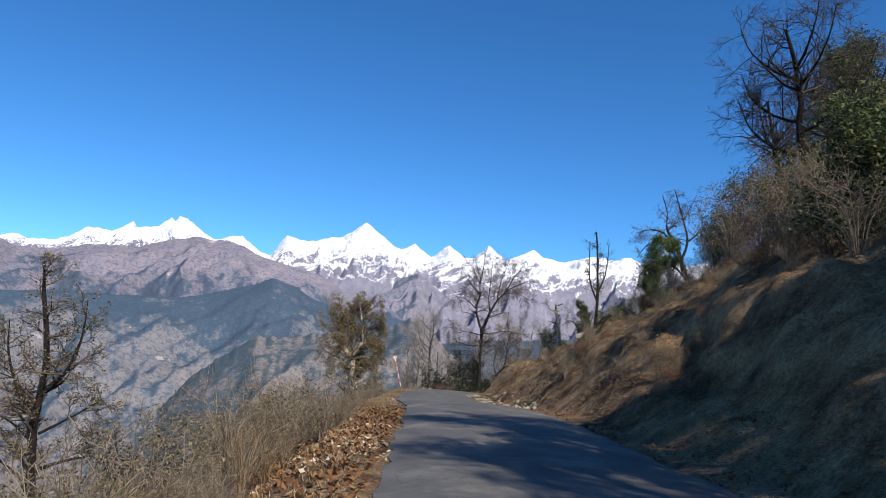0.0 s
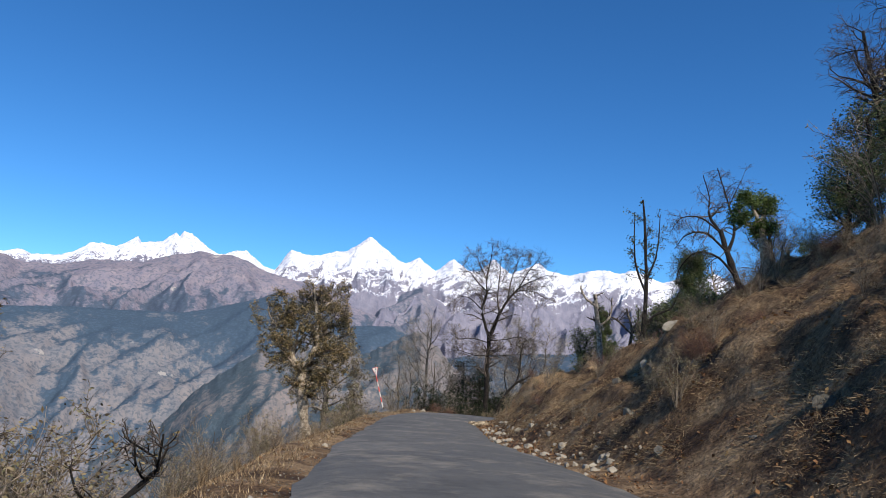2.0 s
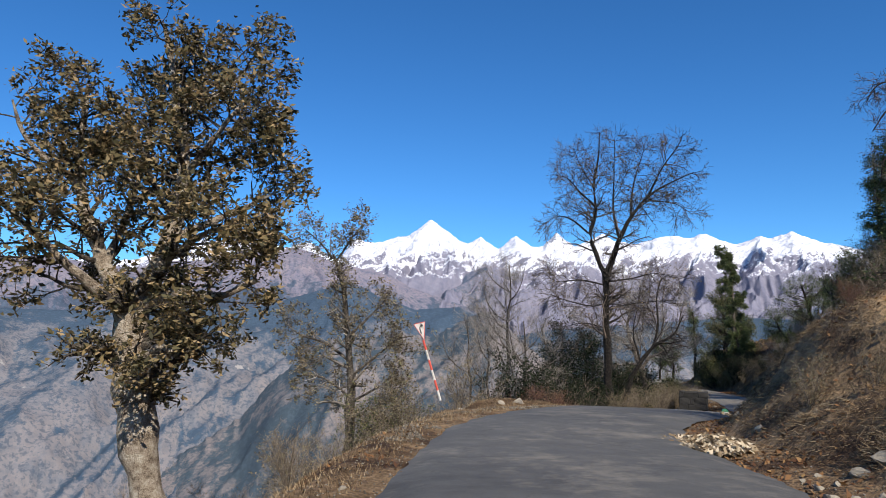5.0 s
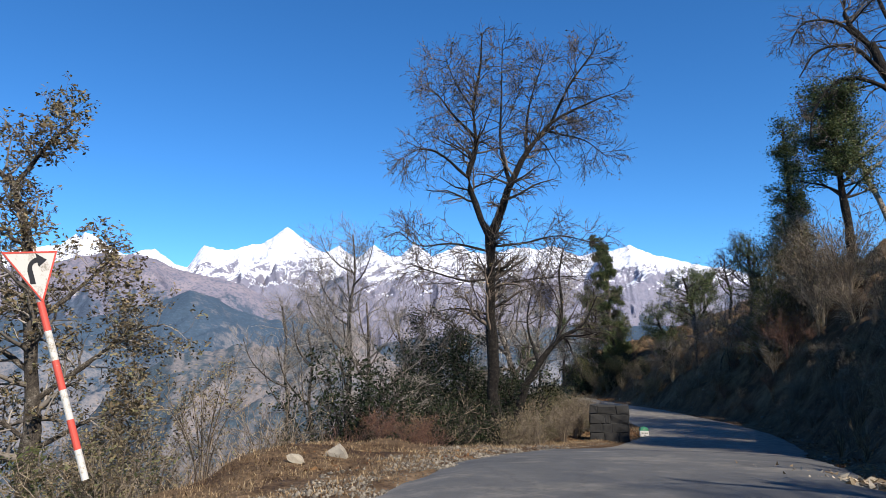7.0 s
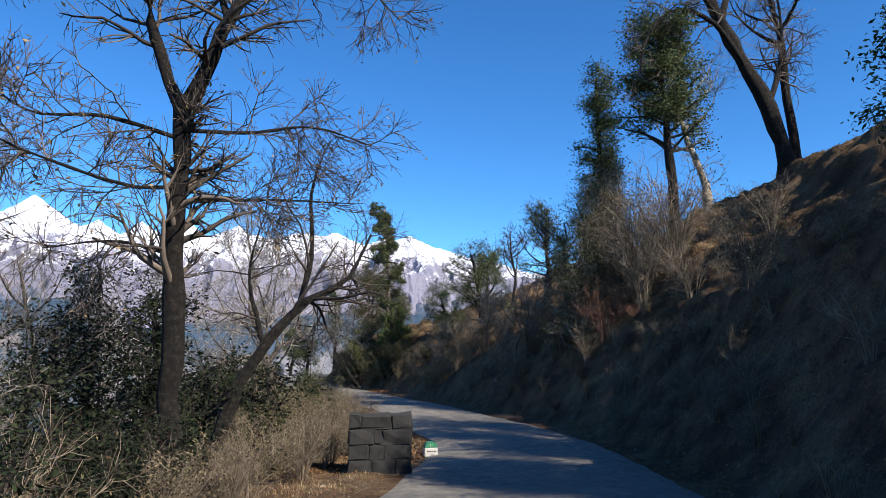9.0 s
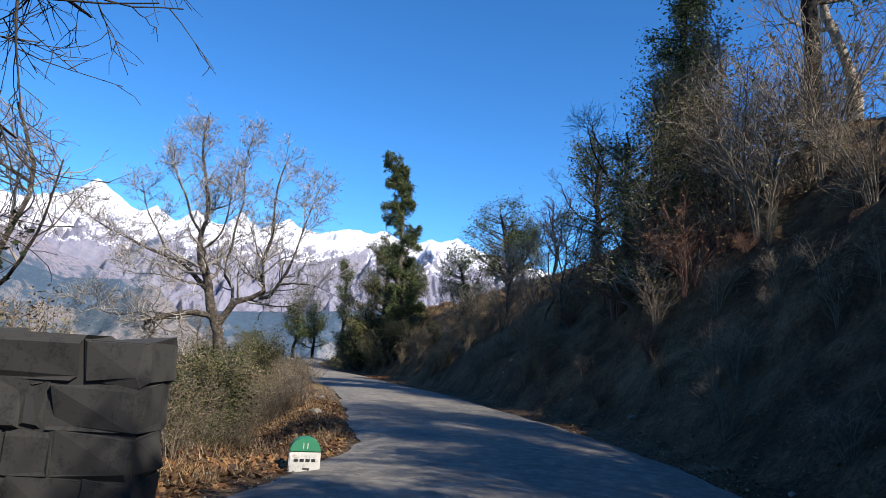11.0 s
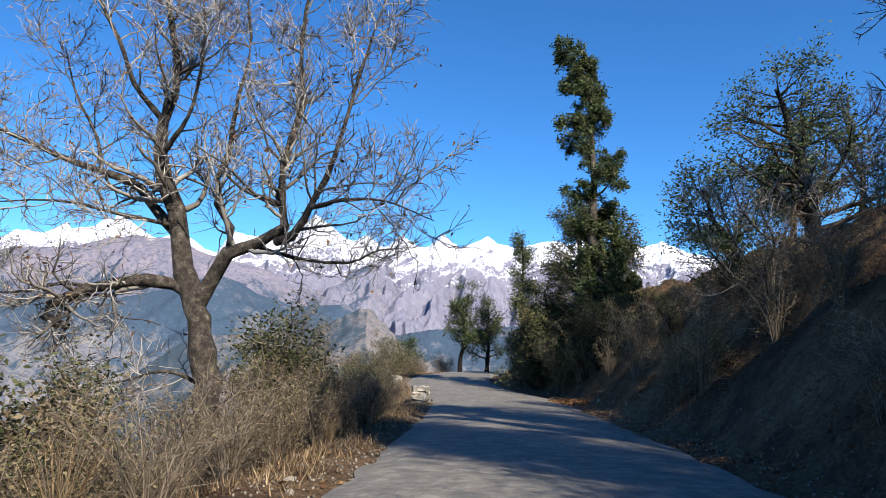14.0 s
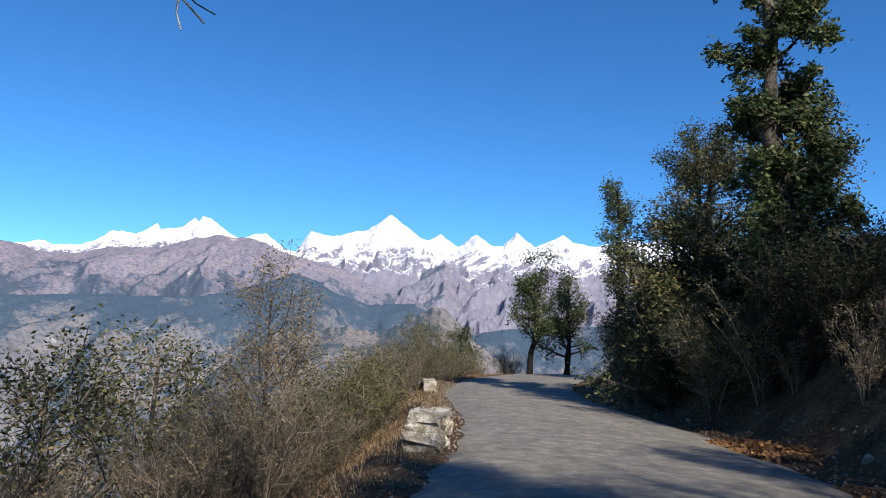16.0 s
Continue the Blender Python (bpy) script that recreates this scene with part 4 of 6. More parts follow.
# trees along the crest of the spur
make_tree("pollard_tree", "pale pollarded trunk topped with a dense clump of green leaves", 16.5, 41.2,
    [([(0, 0, -0.6), (-0.05, 0, 0.8), (-0.15, 0, 1.6), (-0.3, 0, 2.5)], 0.24, 0.2), ([(-0.3, 0, 2.4), (-0.6, 0, 3.0), (-0.7, 0, 3.6)], 0.1, 0.05), ([(-0.3, 0, 2.4), (0.1, 0.1, 3.0), (0.3, 0.2, 3.5)], 0.1, 0.05), ([(-0.3, 0, 2.0), (-1.0, 0.1, 2.4), (-1.3, 0, 2.9)], 0.08, 0.04)],
    [S(14, 0.3, 60, 0.8, 4, 0.2, 0.02, 0.5, 0.01), S(6, 0.2, 50, 0.4, 4, 0.2, 0.02, 0.6, 0.006)], M_PALEBARK, M_BARK, (26, 0.11, M_LEAF_IVY, 0.12), 41)
make_tree("ivy_clad_tree", "slender bare tree with its trunk wrapped in green ivy", 14.6, 50.7,
    [([(0, 0, -0.6), (0.1, 0, 1.6), (0.3, 0, 3.2), (0.4, 0, 5.6), (0.3, 0, 8.2), (0.1, 0, 10.6)], 0.2, 0.05), ([(0.3, 0, 3.0), (1.0, 0, 3.8), (1.9, 0, 4.2), (2.4, 0, 5.2)], 0.1, 0.03), ([(0.4, 0, 5.0), (-0.3, 0, 6.8), (-0.4, 0, 9.8)], 0.08, 0.02), ([(0.35, 0, 5.6), (1.0, 0, 7.4), (1.2, 0, 9.8)], 0.07, 0.02)],
    [S(18, 0.1, 65, 0.75, 4, 0.2, 0.06, 0.4, 0.012), S(4, 0.1, 50, 0.4, 4, 0.2, 0.04, 0.6, 0.008)], M_DARKBARK, M_DARKTWIG, (4, 0.13, M_LEAF_DARK, 0.1), 43, bole=0.05)
make_tree("broken_tree", "broken pale dead trunk with a few stubs on the crest", 10.6, 46.1,
    [([(0.2, 0, -0.6), (0.05, 0, 1.2), (-0.1, 0, 2.6), (-0.3, 0, 4.0)], 0.17, 0.1), ([(-0.2, 0, 3.4), (-0.8, 0, 3.8), (-1.1, 0, 4.4)], 0.07, 0.03), ([(-0.1, 0, 2.4), (0.5, 0, 2.9), (0.6, 0, 3.9)], 0.06, 0.03)],
    [S(7, 0.3, 55, 0.8, 4, 0.24, 0.03, 0.5, 0.014), S(3, 0.2, 50, 0.4, 4, 0.24, 0.02, 0.6, 0.01)], M_PALEBARK, M_DARKTWIG, None, 44)
make_tree("bare_tree", "small leafless tree with a pale stem on the crest", 13.2, 48.6,
    [([(0.1, 0, -0.6), (0, 0, 1.4), (0.1, 0, 2.6), (-0.2, 0, 3.8)], 0.13, 0.04), ([(0.1, 0, 2.4), (-0.9, 0, 3.2), (-1.4, 0, 3.0)], 0.06, 0.03), ([(0.1, 0, 2.6), (0.6, 0, 3.4), (0.9, 0, 4.2)], 0.05, 0.02)],
    [S(10, 0.25, 60, 0.9, 4, 0.26, -0.02, 0.5, 0.013), S(4, 0.2, 50, 0.5, 4, 0.26, -0.02, 0.6, 0.009)], M_BARK, M_DARKTWIG, None, 45)


# ---- evergreens ----
def evergreen(name, label, x, y, height, r, seed, bark=None, leafmat=None, width=1.6, low=0.2, lean=(0, 0), leaf=0.16, per=14, clumps=26, z=None, twigs=7, spread=0.2, rise=0.04, foot=-0.8, twig=None):
    g = np.random.default_rng(seed)
    t = upright(height, r, g, lean, 0.12, foot)
    return make_tree(name, label, x, y, [t],
        [S(int(clumps * 1.5), low, 62, width, 5, 0.16, rise, 0.45, 0.02, 0.45), S(twigs, 0.3, 50, width * 0.36, 3, 0.2, 0.05, 0.6, 0.01, 0.3)],
        bark or M_DARKBARK, twig or M_DARKTWIG, (int(per * 2), leaf * 0.75, leafmat or M_LEAF_DARK, spread), seed, z, bole=0.0, tip=0.15)


# the tall columnar tree at the second bend
def column_tree():
    g = np.random.default_rng(51)
    limbs = [([(0.5, 0, -1.5), (0.5, 0, 3), (0.2, 0, 6), (0.2, 0, 9), (0.1, 0, 12), (-0.2, 0, 14.8)], 0.34, 0.05)]
    # foliage grows in separate tufts up the trunk, with gaps between
    for zz, dx, dy, q in ((2.6, -1.6, -0.6, 1), (3.2, 2.0, 0.3, 1), (4.2, -1.3, 0.4, 1), (5.0, 1.8, -0.3, 1), (5.8, -0.9, 0.4, 0.8), (6.4, 1.5, 0.5, 0.9), (7.6, -1.4, 0, 0.8), (8.2, 1.2, -0.3, 0.9), (9.4, 1.7, 0.2, 0.8),
                          (10.0, -1.5, 0.2, 1), (10.8, -1.9, -0.3, 0.9), (11.4, 0.9, 0, 0.8), (12.4, 0.6, 0.3, 0.9), (13.0, -1.6, 0, 0.7), (13.8, -0.2, 0.1, 0.8), (14.6, -1.9, 0, 0.5)):
        f = zz / 15
        cx = 0.5 - 0.7 * f * f
        limbs.append(([(cx, 0, zz - 0.5), (cx + dx * 0.2, dy * 0.3, zz - 0.35), (cx + dx * 0.45, dy * 0.7, zz), (cx + dx * 0.68, dy, zz + 0.5)], 0.07 * q, 0.02))
    # short boughs all round close the crown about the trunk
    for k in (0, 1, 2, 3, 4, 5, 6, 8, 14, 15, 17, 19):
        zz, a = 2.4 + 0.6 * k, 2.4 * k
        f = zz / 15
        cx, q = 0.5 - 0.7 * f * f, 0.75 - 0.25 * f
        limbs.append(([(cx, 0, zz - 0.3), (cx + 0.3 * q * math.cos(a), 0.3 * q * math.sin(a), zz - 0.1), (cx + q * math.cos(a), q * math.sin(a), zz + 0.3)], 0.03, 0.012))
    make_tree("evergreen_tree", "tall narrow evergreen with foliage in separate tufts at the bend", 36.2, 114.6, limbs,
        [S(12, 0.15, 68, 0.75, 4, 0.2, 0.05, 0.5, 0.014, 0.3), S(6, 0.25, 50, 0.45, 3, 0.2, 0.05, 0.6, 0.008, 0.3)], M_BARK, M_DARKTWIG, (28, 0.15, M_LEAF_DARK, 0.09), 51, z=-0.7, bole=0.3)


column_tree()
evergreen("evergreen_tree", "broad dark evergreen leaning down the grassy slope", 40.9, 105.6, 5.2, 0.26, 52, width=2.9, low=0.02, lean=(-0.9, 0.4), leaf=0.18, per=16, clumps=34, z=4.2)
evergreen("evergreen_tree", "broad dark evergreen leaning down the grassy slope", 38.9, 107.0, 3.2, 0.18, 53, width=2.2, low=0.02, lean=(-1.2, 0.6), leaf=0.18, per=16, clumps=24, z=2.6)
evergreen("evergreen_tree", "dense dark evergreen beside the tall narrow tree", 38.6, 117.0, 4.2, 0.22, 54, width=2.0, low=0.1, leaf=0.18, per=18, clumps=34, leafmat=M_LEAF_OLIVE)
evergreen("evergreen_tree", "dense dark evergreen beside the tall narrow tree", 35.0, 117.6, 4.6, 0.2, 55, width=2.2, low=0.05, leaf=0.18, per=18, clumps=30, leafmat=M_LEAF_OLIVE)
evergreen("evergreen_tree", "narrow dark evergreen behind the second bend", 38.5, 132.2, 9.0, 0.2, 56, width=1.3, low=0.2, leaf=0.2, per=14, clumps=26)
evergreen("evergreen_tree", "rounded olive evergreen on the slope behind the second bend", 43.3, 133.2, 9.0, 0.26, 57, width=2.8, low=0.15, leaf=0.22, per=14, clumps=34, leafmat=M_LEAF_OLIVE)
evergreen("evergreen_tree", "rounded olive evergreen on the slope behind the second bend", 40.8, 127.0, 6.0, 0.24, 58, width=2.6, low=0.1, leaf=0.2, per=14, clumps=34, leafmat=M_LEAF_OLIVE)
evergreen("evergreen_tree", "round-topped dark evergreen where the road disappears", 35.0, 137.2, 6.2, 0.2, 59, width=2.0, low=0.35, leaf=0.2, per=16, clumps=26, lean=(0.5, 0))
evergreen("evergreen_tree", "round-topped dark evergreen where the road disappears", 37.6, 138.6, 5.4, 0.2, 60, width=1.6, low=0.3, leaf=0.2, per=16, clumps=24)
evergreen("evergreen_tree", "small dark evergreen at the far end of the road", 31.2, 139.0, 3.8, 0.14, 61, width=1.3, low=0.2, leaf=0.18, per=12, clumps=20)
evergreen("evergreen_tree", "round dark evergreen on the crest of the slope", 53.0, 122.0, 5.0, 0.2, 62, width=2.4, low=0.3, leaf=0.22, per=16, clumps=26)
evergreen("evergreen_tree", "dark evergreen standing in the brush below the bend", 9.4, 82.5, 6.8, 0.2, 63, width=1.7, low=0.15, leaf=0.18, per=10, clumps=24, z=-2.6, leafmat=M_LEAF_SHADED)
evergreen("evergreen_tree", "dark evergreen standing in the brush below the bend", 11.6, 84.5, 6.4, 0.2, 64, width=1.5, low=0.15, leaf=0.18, per=10, clumps=22, z=-2.8, leafmat=M_LEAF_SHADED)
evergreen("ivy_clad_tree", "tall trunk thickly wrapped in ivy on the shaded slope", 34.6, 85.0, 11.6, 0.3, 65, width=1.5, low=0.0, leaf=0.17, per=18, clumps=64, rise=0.0, z=5.2)
evergreen("evergreen_tree", "large dark evergreen on the bank above the bend", 32.4, 78.2, 11.0, 0.3, 66, width=2.4, low=0.5, leaf=0.19, per=18, clumps=64, lean=(-0.6, 0))
evergreen("evergreen_tree", "flat-topped dark evergreen on the crest above the bend", 38.5, 68.5, 5.6, 0.2, 68, width=1.7, low=0.5, leaf=0.18, per=14, clumps=22)
evergreen("evergreen_tree", "tall dense dark evergreen high on the near slope", 24.2, 35.4, 10.5, 0.3, 67, width=2.4, low=0.12, leaf=0.22, per=16, clumps=60)
evergreen("evergreen_tree", "tall dense dark evergreen high on the near slope", 27.2, 37.8, 11.5, 0.32, 73, width=2.8, low=0.12, leaf=0.24, per=14, clumps=60)
evergreen("evergreen_tree", "tall dark evergreen high on the near slope", 21.5, 27.0, 5.5, 0.24, 69, width=2.2, low=0.1, leaf=0.2, per=14, clumps=44)
evergreen("evergreen_tree", "rounded dark evergreen bush on the crest", 17.6, 37.4, 3.0, 0.14, 70, width=1.6, low=0.3, leaf=0.14, per=16, clumps=24)
evergreen("evergreen_tree", "rounded dark evergreen bush on the crest", 19.5, 38.5, 5.2, 0.2, 71, width=2.0, low=0.2, leaf=0.16, per=14, clumps=28)
evergreen("evergreen_tree", "dark evergreen bush below the broken trunk", 10.4, 47.6, 2.0, 0.1, 72, width=1.1, low=0.1, leaf=0.12, per=14, clumps=20)
# unseen trees added on the slope behind the start so their shade crosses the road
for i, (x, y, h) in enumerate(((4.2, -7, 10), (6.2, 1.0, 7), (4.6, -1.5, 10), (7.8, 2.8, 4.5), (8.6, 0.4, 6))):
    evergreen("evergreen_tree", "dark evergreen on the slope above the road", x, y, h, 0.3, 80 + i, width=2.5, low=0.3, leaf=0.26, per=12, clumps=36)
evergreen("evergreen_tree", "broad-leaved evergreen hanging over the bank", 8.8, 14.6, 3.8, 0.18, 88, width=1.5, low=0.1, leaf=0.17, per=15, clumps=34)
for i, (x, y, h, w, m) in enumerate(((28.7, 80.7, 4.2, 1.5, M_LEAF_OLIVE), (29.9, 81.7, 5.4, 1.7, M_LEAF_OLIVE), (30.9, 80.3, 6.0, 1.7, M_LEAF_DRY), (32.0, 82.6, 6.0, 1.8, M_LEAF_OLIVE), (33.3, 83.8, 5.6, 1.8, M_LEAF_DRY), (30.3, 83.4, 4.6, 1.6, M_LEAF_OLIVE), (34.8, 84.6, 5.4, 1.8, M_LEAF_DARK))):
    evergreen("bushy_tree", "tall bushy tree with dull green leaves on the bank", x, y, h, 0.13, 260 + i, M_BARK, m, width=w, low=0.04, leaf=0.13, per=int(2 + 3 * w), clumps=34, rise=0.16, twig=M_TWIG)
# trees added out of view to shade the road and bank at the bend
for i, (x, y, h) in enumerate(((19.8, 60.8, 2.8), (21.6, 60.8, 2.6), (24.4, 61.6, 2.6), (25.6, 64.6, 3.8), (28.6, 65.8, 4.0))):
    evergreen("evergreen_tree", "evergreen added on the bank above the bend to cast shade", x, y, h, 0.2, 140 + i, width=1.9, low=0.05, leaf=0.22, per=8, clumps=30)
# trees high on the slope
for i, (x, y, h) in enumerate(((43, 72, 6), (49, 101, 5))):
    evergreen("evergreen_tree", "dark evergreen on the slope above the road", x, y, h, 0.26, 90 + i, width=2.0, low=0.25, leaf=0.24, per=9, clumps=26)
evergreen("evergreen_tree", "open-crowned dark evergreen on the shaded crest", 37.6, 93.2, 6.5, 0.22, 96, width=1.7, low=0.3, leaf=0.18, per=10, clumps=22)
# bushy small trees on the valley side
for i, (x, y, h, w, m) in enumerate(((14.6, 82.2, 3.9, 1.5, M_LEAF_OLIVE), (15.4, 84.0, 3.8, 1.5, M_LEAF_OLIVE), (16.8, 86.4, 3.0, 1.4, M_LEAF_OLIVE), (13.6, 80.2, 3.6, 1.4, M_LEAF_OLIVE), (17.2, 90.0, 3.0, 1.5, M_LEAF_OLIVE), (21.3, 110.4, 4.9, 2.0, M_LEAF_OLIVE), (22.6, 112.0, 4.6, 1.8, M_LEAF_OLIVE), (19.6, 110.0, 4.6, 1.8, M_LEAF_OLIVE), (23.0, 120.9, 6.4, 2.6, M_LEAF_OAK), (-0.8, 72.2, 5.2, 1.9, M_LEAF_OLIVE), (-1.5, 67.6, 5.0, 1.6, M_LEAF_DRY), (-2.6, 65.6, 3.8, 1.4, M_LEAF_DRY), (26.6, 133.0, 3.4, 1.8, M_LEAF_DRY), (15.6, 81.0, 2.4, 1.4, M_LEAF_DRY), (17.0, 84.0, 2.4, 1.4, M_LEAF_OLIVE), (14.2, 79.4, 2.2, 1.3, M_LEAF_DRY), (18.4, 85.5, 2.4, 1.3, M_LEAF_OLIVE), (20.2, 95.6, 2.6, 1.4, M_LEAF_OLIVE), (19.4, 92.6, 2.8, 1.4, M_LEAF_OLIVE), (18.4, 90.4, 3.0, 1.4, M_LEAF_DRY), (20.6, 93.6, 2.0, 1.2, M_LEAF_DRY), (18.0, 95.0, 3.4, 1.5, M_LEAF_OLIVE), (23.0, 98.6, 2.7, 1.3, M_LEAF_OLIVE), (23.4, 101.4, 2.2, 1.2, M_LEAF_DRY))):
    evergreen("bushy_tree", "bushy small tree on the valley slope", x, y, h, 0.11, 190 + i, M_BARK, m, width=w, low=0.05, leaf=0.12, per=int(4 + 5 * w), clumps=34, rise=0.12, twig=M_BRUSH)

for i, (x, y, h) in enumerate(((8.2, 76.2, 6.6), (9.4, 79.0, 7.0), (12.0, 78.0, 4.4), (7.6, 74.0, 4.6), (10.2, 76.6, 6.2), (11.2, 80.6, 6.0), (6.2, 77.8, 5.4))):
    evergreen("evergreen_tree", "bushy evergreen below the bend, leaves coloured as in shade", x, y, h, 0.12, 180 + i, width=1.9, low=0.03, leaf=0.15, per=11, clumps=30, leafmat=M_LEAF_SHADED)

# ---- leafless trees ----
def bare(label, x, y, height, r, seed, lean=(0, 0), limbs=5, width=2.4, bark=None, twig=None, z=None, leaf=None, bend=0.25, fork=0.35, rise=0.05, dens=(11, 5, 3), fat=1.0):
    g = np.random.default_rng(seed)
    L = [upright(height, r, g, lean, bend)]
    base = L[0][0]
    for i in range(limbs):
        f = fork + (0.85 - fork) * (i + g.random() * 0.5) / limbs
        k = f * 5
        j = min(int(k), 4)
        p = np.array(base[j]) * (1 - (k - j)) + np.array(base[j + 1]) * (k - j)
        a = g.random() * 6.283
        q = width * (1.15 - 0.7 * f)
        d = np.array([math.cos(a), math.sin(a), 0])
        L.append(([tuple(p), tuple(p + d * q * 0.4 + (0, 0, q * 0.2)), tuple(p + d * q * 0.8 + (0, 0, q * 0.6)), tuple(p + d * q + (0, 0, q * 1.1))], r * 0.45 * (1.1 - 0.5 * f), 0.012 * fat))
    return make_tree("bare_tree", label, x, y, L,
        [S(dens[0], 0.2, 55, width * 0.62, 5, 0.17, rise, 0.5, 0.01 * fat), S(dens[1], 0.1, 46, width * 0.3, 5, 0.17, rise, 0.6, 0.007 * fat), S(dens[2], 0.1, 42, width * 0.14, 4, 0.17, rise, 0.7, 0.005 * fat)],
        bark or M_BARK, twig or M_TWIG, leaf, seed, z)


bare("pale leafless tree among the brush below the bend", 5.8, 83.5, 10.4, 0.16, 101, limbs=9, width=3.2, z=-2.0, rise=0.09, fork=0.25, dens=(15, 7, 4))
bare("pale leafless tree among the brush below the bend", 2.6, 76.5, 6.6, 0.1, 102, limbs=5, width=2.2, z=-2.4, rise=0.08)
bare("pale leafless tree among the brush below the bend", 7.6, 78.0, 5.6, 0.1, 103, limbs=5, width=2.0, z=-1.8, rise=0.08)
bare("pale leafless tree among the brush below the bend", 5.2, 70.6, 7.0, 0.12, 115, limbs=7, width=2.6, z=-3.2, rise=0.08, fork=0.25)
bare("pale leafless tree among the brush below the bend", 3.4, 72.8, 6.4, 0.11, 116, limbs=6, width=2.4, z=-3.4, rise=0.08, fork=0.25)
bare("thin leafless tree behind the roadside brush", 13.8, 79.5, 6.0, 0.1, 104, limbs=5, width=2.2, z=-2.4)
make_tree("bare_tree", "big dark twisted leafless tree with drooping branches on the crest", 36.2, 75.0,
    [([(0.2, 0, -1.2), (0, 0.3, 2.0), (-0.6, 1.2, 5.2), (-1.1, 2.2, 8.0), (-1.5, 2.8, 10.4)], 0.42, 0.24),
     ([(-1.5, 2.8, 10.2), (-2.4, 3.4, 12.0), (-2.4, 3.4, 14.0), (-3.0, 3.6, 16.4)], 0.17, 0.04),
     ([(-1.1, 2.2, 8.0), (-0.2, 2.4, 10.4), (-0.6, 2.8, 13.2), (-1.6, 3.2, 17.2)], 0.2, 0.04),
     ([(-0.6, 1.2, 5.2), (-2.6, 1.6, 7.4), (-4.6, 2.2, 7.6), (-6.0, 2.6, 6.0), (-6.4, 2.6, 4.4)], 0.15, 0.03),
     ([(-1.1, 2.2, 8.0), (-3.2, 2.4, 9.8), (-5.2, 2.8, 9.6), (-6.4, 3.0, 8.0)], 0.13, 0.03),
     ([(-1.5, 2.8, 10.2), (-3.6, 3.0, 11.6), (-5.6, 3.2, 11.4), (-6.6, 3.2, 10.0)], 0.11, 0.025),
     ([(-0.3, 0.6, 3.4), (1.6, 1.0, 6.0), (2.6, 1.4, 8.8), (2.4, 1.6, 11.4)], 0.15, 0.03),
     ([(-0.2, 2.4, 10.4), (1.8, 2.0, 12.2), (3.4, 1.8, 12.8), (4.4, 1.8, 12.0)], 0.1, 0.025),
     ([(-0.6, 2.8, 13.0), (0.4, 3.2, 14.8), (1.2, 3.2, 16.4)], 0.08, 0.02)],
    [S(16, 0.2, 60, 2.3, 6, 0.26, -0.04, 0.45, 0.022), S(7, 0.15, 52, 1.1, 5, 0.26, -0.05, 0.6, 0.016), S(3, 0.1, 45, 0.5, 3, 0.2, -0.05, 0.7, 0.012)],
    M_DARKBARK, M_MIDTWIG, None, 105, bole=1)
bare("tall leafless tree on the shaded crest", 40.6, 77.0, 12.0, 0.3, 106, lean=(-1.2, 0.6), limbs=6, width=3.6, bark=M_DARKBARK, twig=M_BRUSH, fork=0.45, dens=(11, 5, 3))
bare("leafless tree with pale forked branches on the slope", 36.6, 79.6, 7.5, 0.2, 107, lean=(-1.6, 0.6), limbs=7, width=3.2, bark=M_PALEBARK, z=8.8)
bare("small leafless tree on the skyline of the slope", 51.4, 115.0, 7.6, 0.2, 108, limbs=7, width=2.6, bark=M_DARKBARK, twig=M_DARKTWIG, fat=2.0)
bare("big leafless tree with drooping twigs high on the slope", 31.0, 50.0, 14.0, 0.36, 109, lean=(-2.0, 0), limbs=10, width=5.0, bark=M_DARKBARK, twig=M_DARKTWIG, fat=2.2, rise=-0.05, fork=0.25, dens=(15, 8, 4))
bare("dark leafless tree with drooping twigs on the near slope", 17.6, 28.4, 9.5, 0.26, 117, lean=(-1.5, 0), limbs=9, width=4.0, bark=M_DARKBARK, twig=M_DARKTWIG, fat=1.5, rise=-0.05, fork=0.3, dens=(16, 8, 4))
bare("leafless tree high on the near slope", 22.0, 33.0, 8.5, 0.2, 110, limbs=7, width=3.2, bark=M_DARKBARK, twig=M_DARKTWIG, fat=1.4)
bare("leafless tree above the dark thicket of the slope", 41.0, 97.0, 6.5, 0.18, 111, limbs=7, width=2.8, bark=M_DARKBARK, twig=M_DARKTWIG)
bare("leafless tree above the dark thicket of the slope", 31.2, 84.0, 5.0, 0.14, 112, limbs=6, width=2.4, bark=M_DARKBARK, twig=M_DARKTWIG)
for i, (x, y, h) in enumerate(((31.4, 91.6, 3.4), (30.4, 87.6, 3.6), (33.0, 97.6, 2.6), (32.6, 89.4, 3.6), (29.6, 85.6, 3.6))):
    bare("slender leafless sapling on the bank", x, y, h, 0.05, 270 + i, limbs=5, width=1.6, bark=M_BARK, twig=M_TWIG, fat=1.4, rise=0.1, fork=0.15, dens=(9, 5, 3))
bare("small leafless tree with tufted twigs below the verge", -3.95, 21.9, 1.35, 0.05, 113, limbs=4, width=0.6, bark=M_DARKBARK, twig=M_DARKTWIG, leaf=(0.4, 0.06, M_LEAF_OAK, 0.03), dens=(7, 3, 2))

# ---- shrubs: a few shapes, repeated ----
def shrub(name, label, seed, n, height, reach, r, levels, bark, twig, leaf, group):
    g = np.random.default_rng(seed)
    ob = make_tree(name, label, 0, 0, fan(n, height, reach, r, g), levels, bark, twig, leaf, seed, 0.0, "shrub", group, joined=True)
    return ob


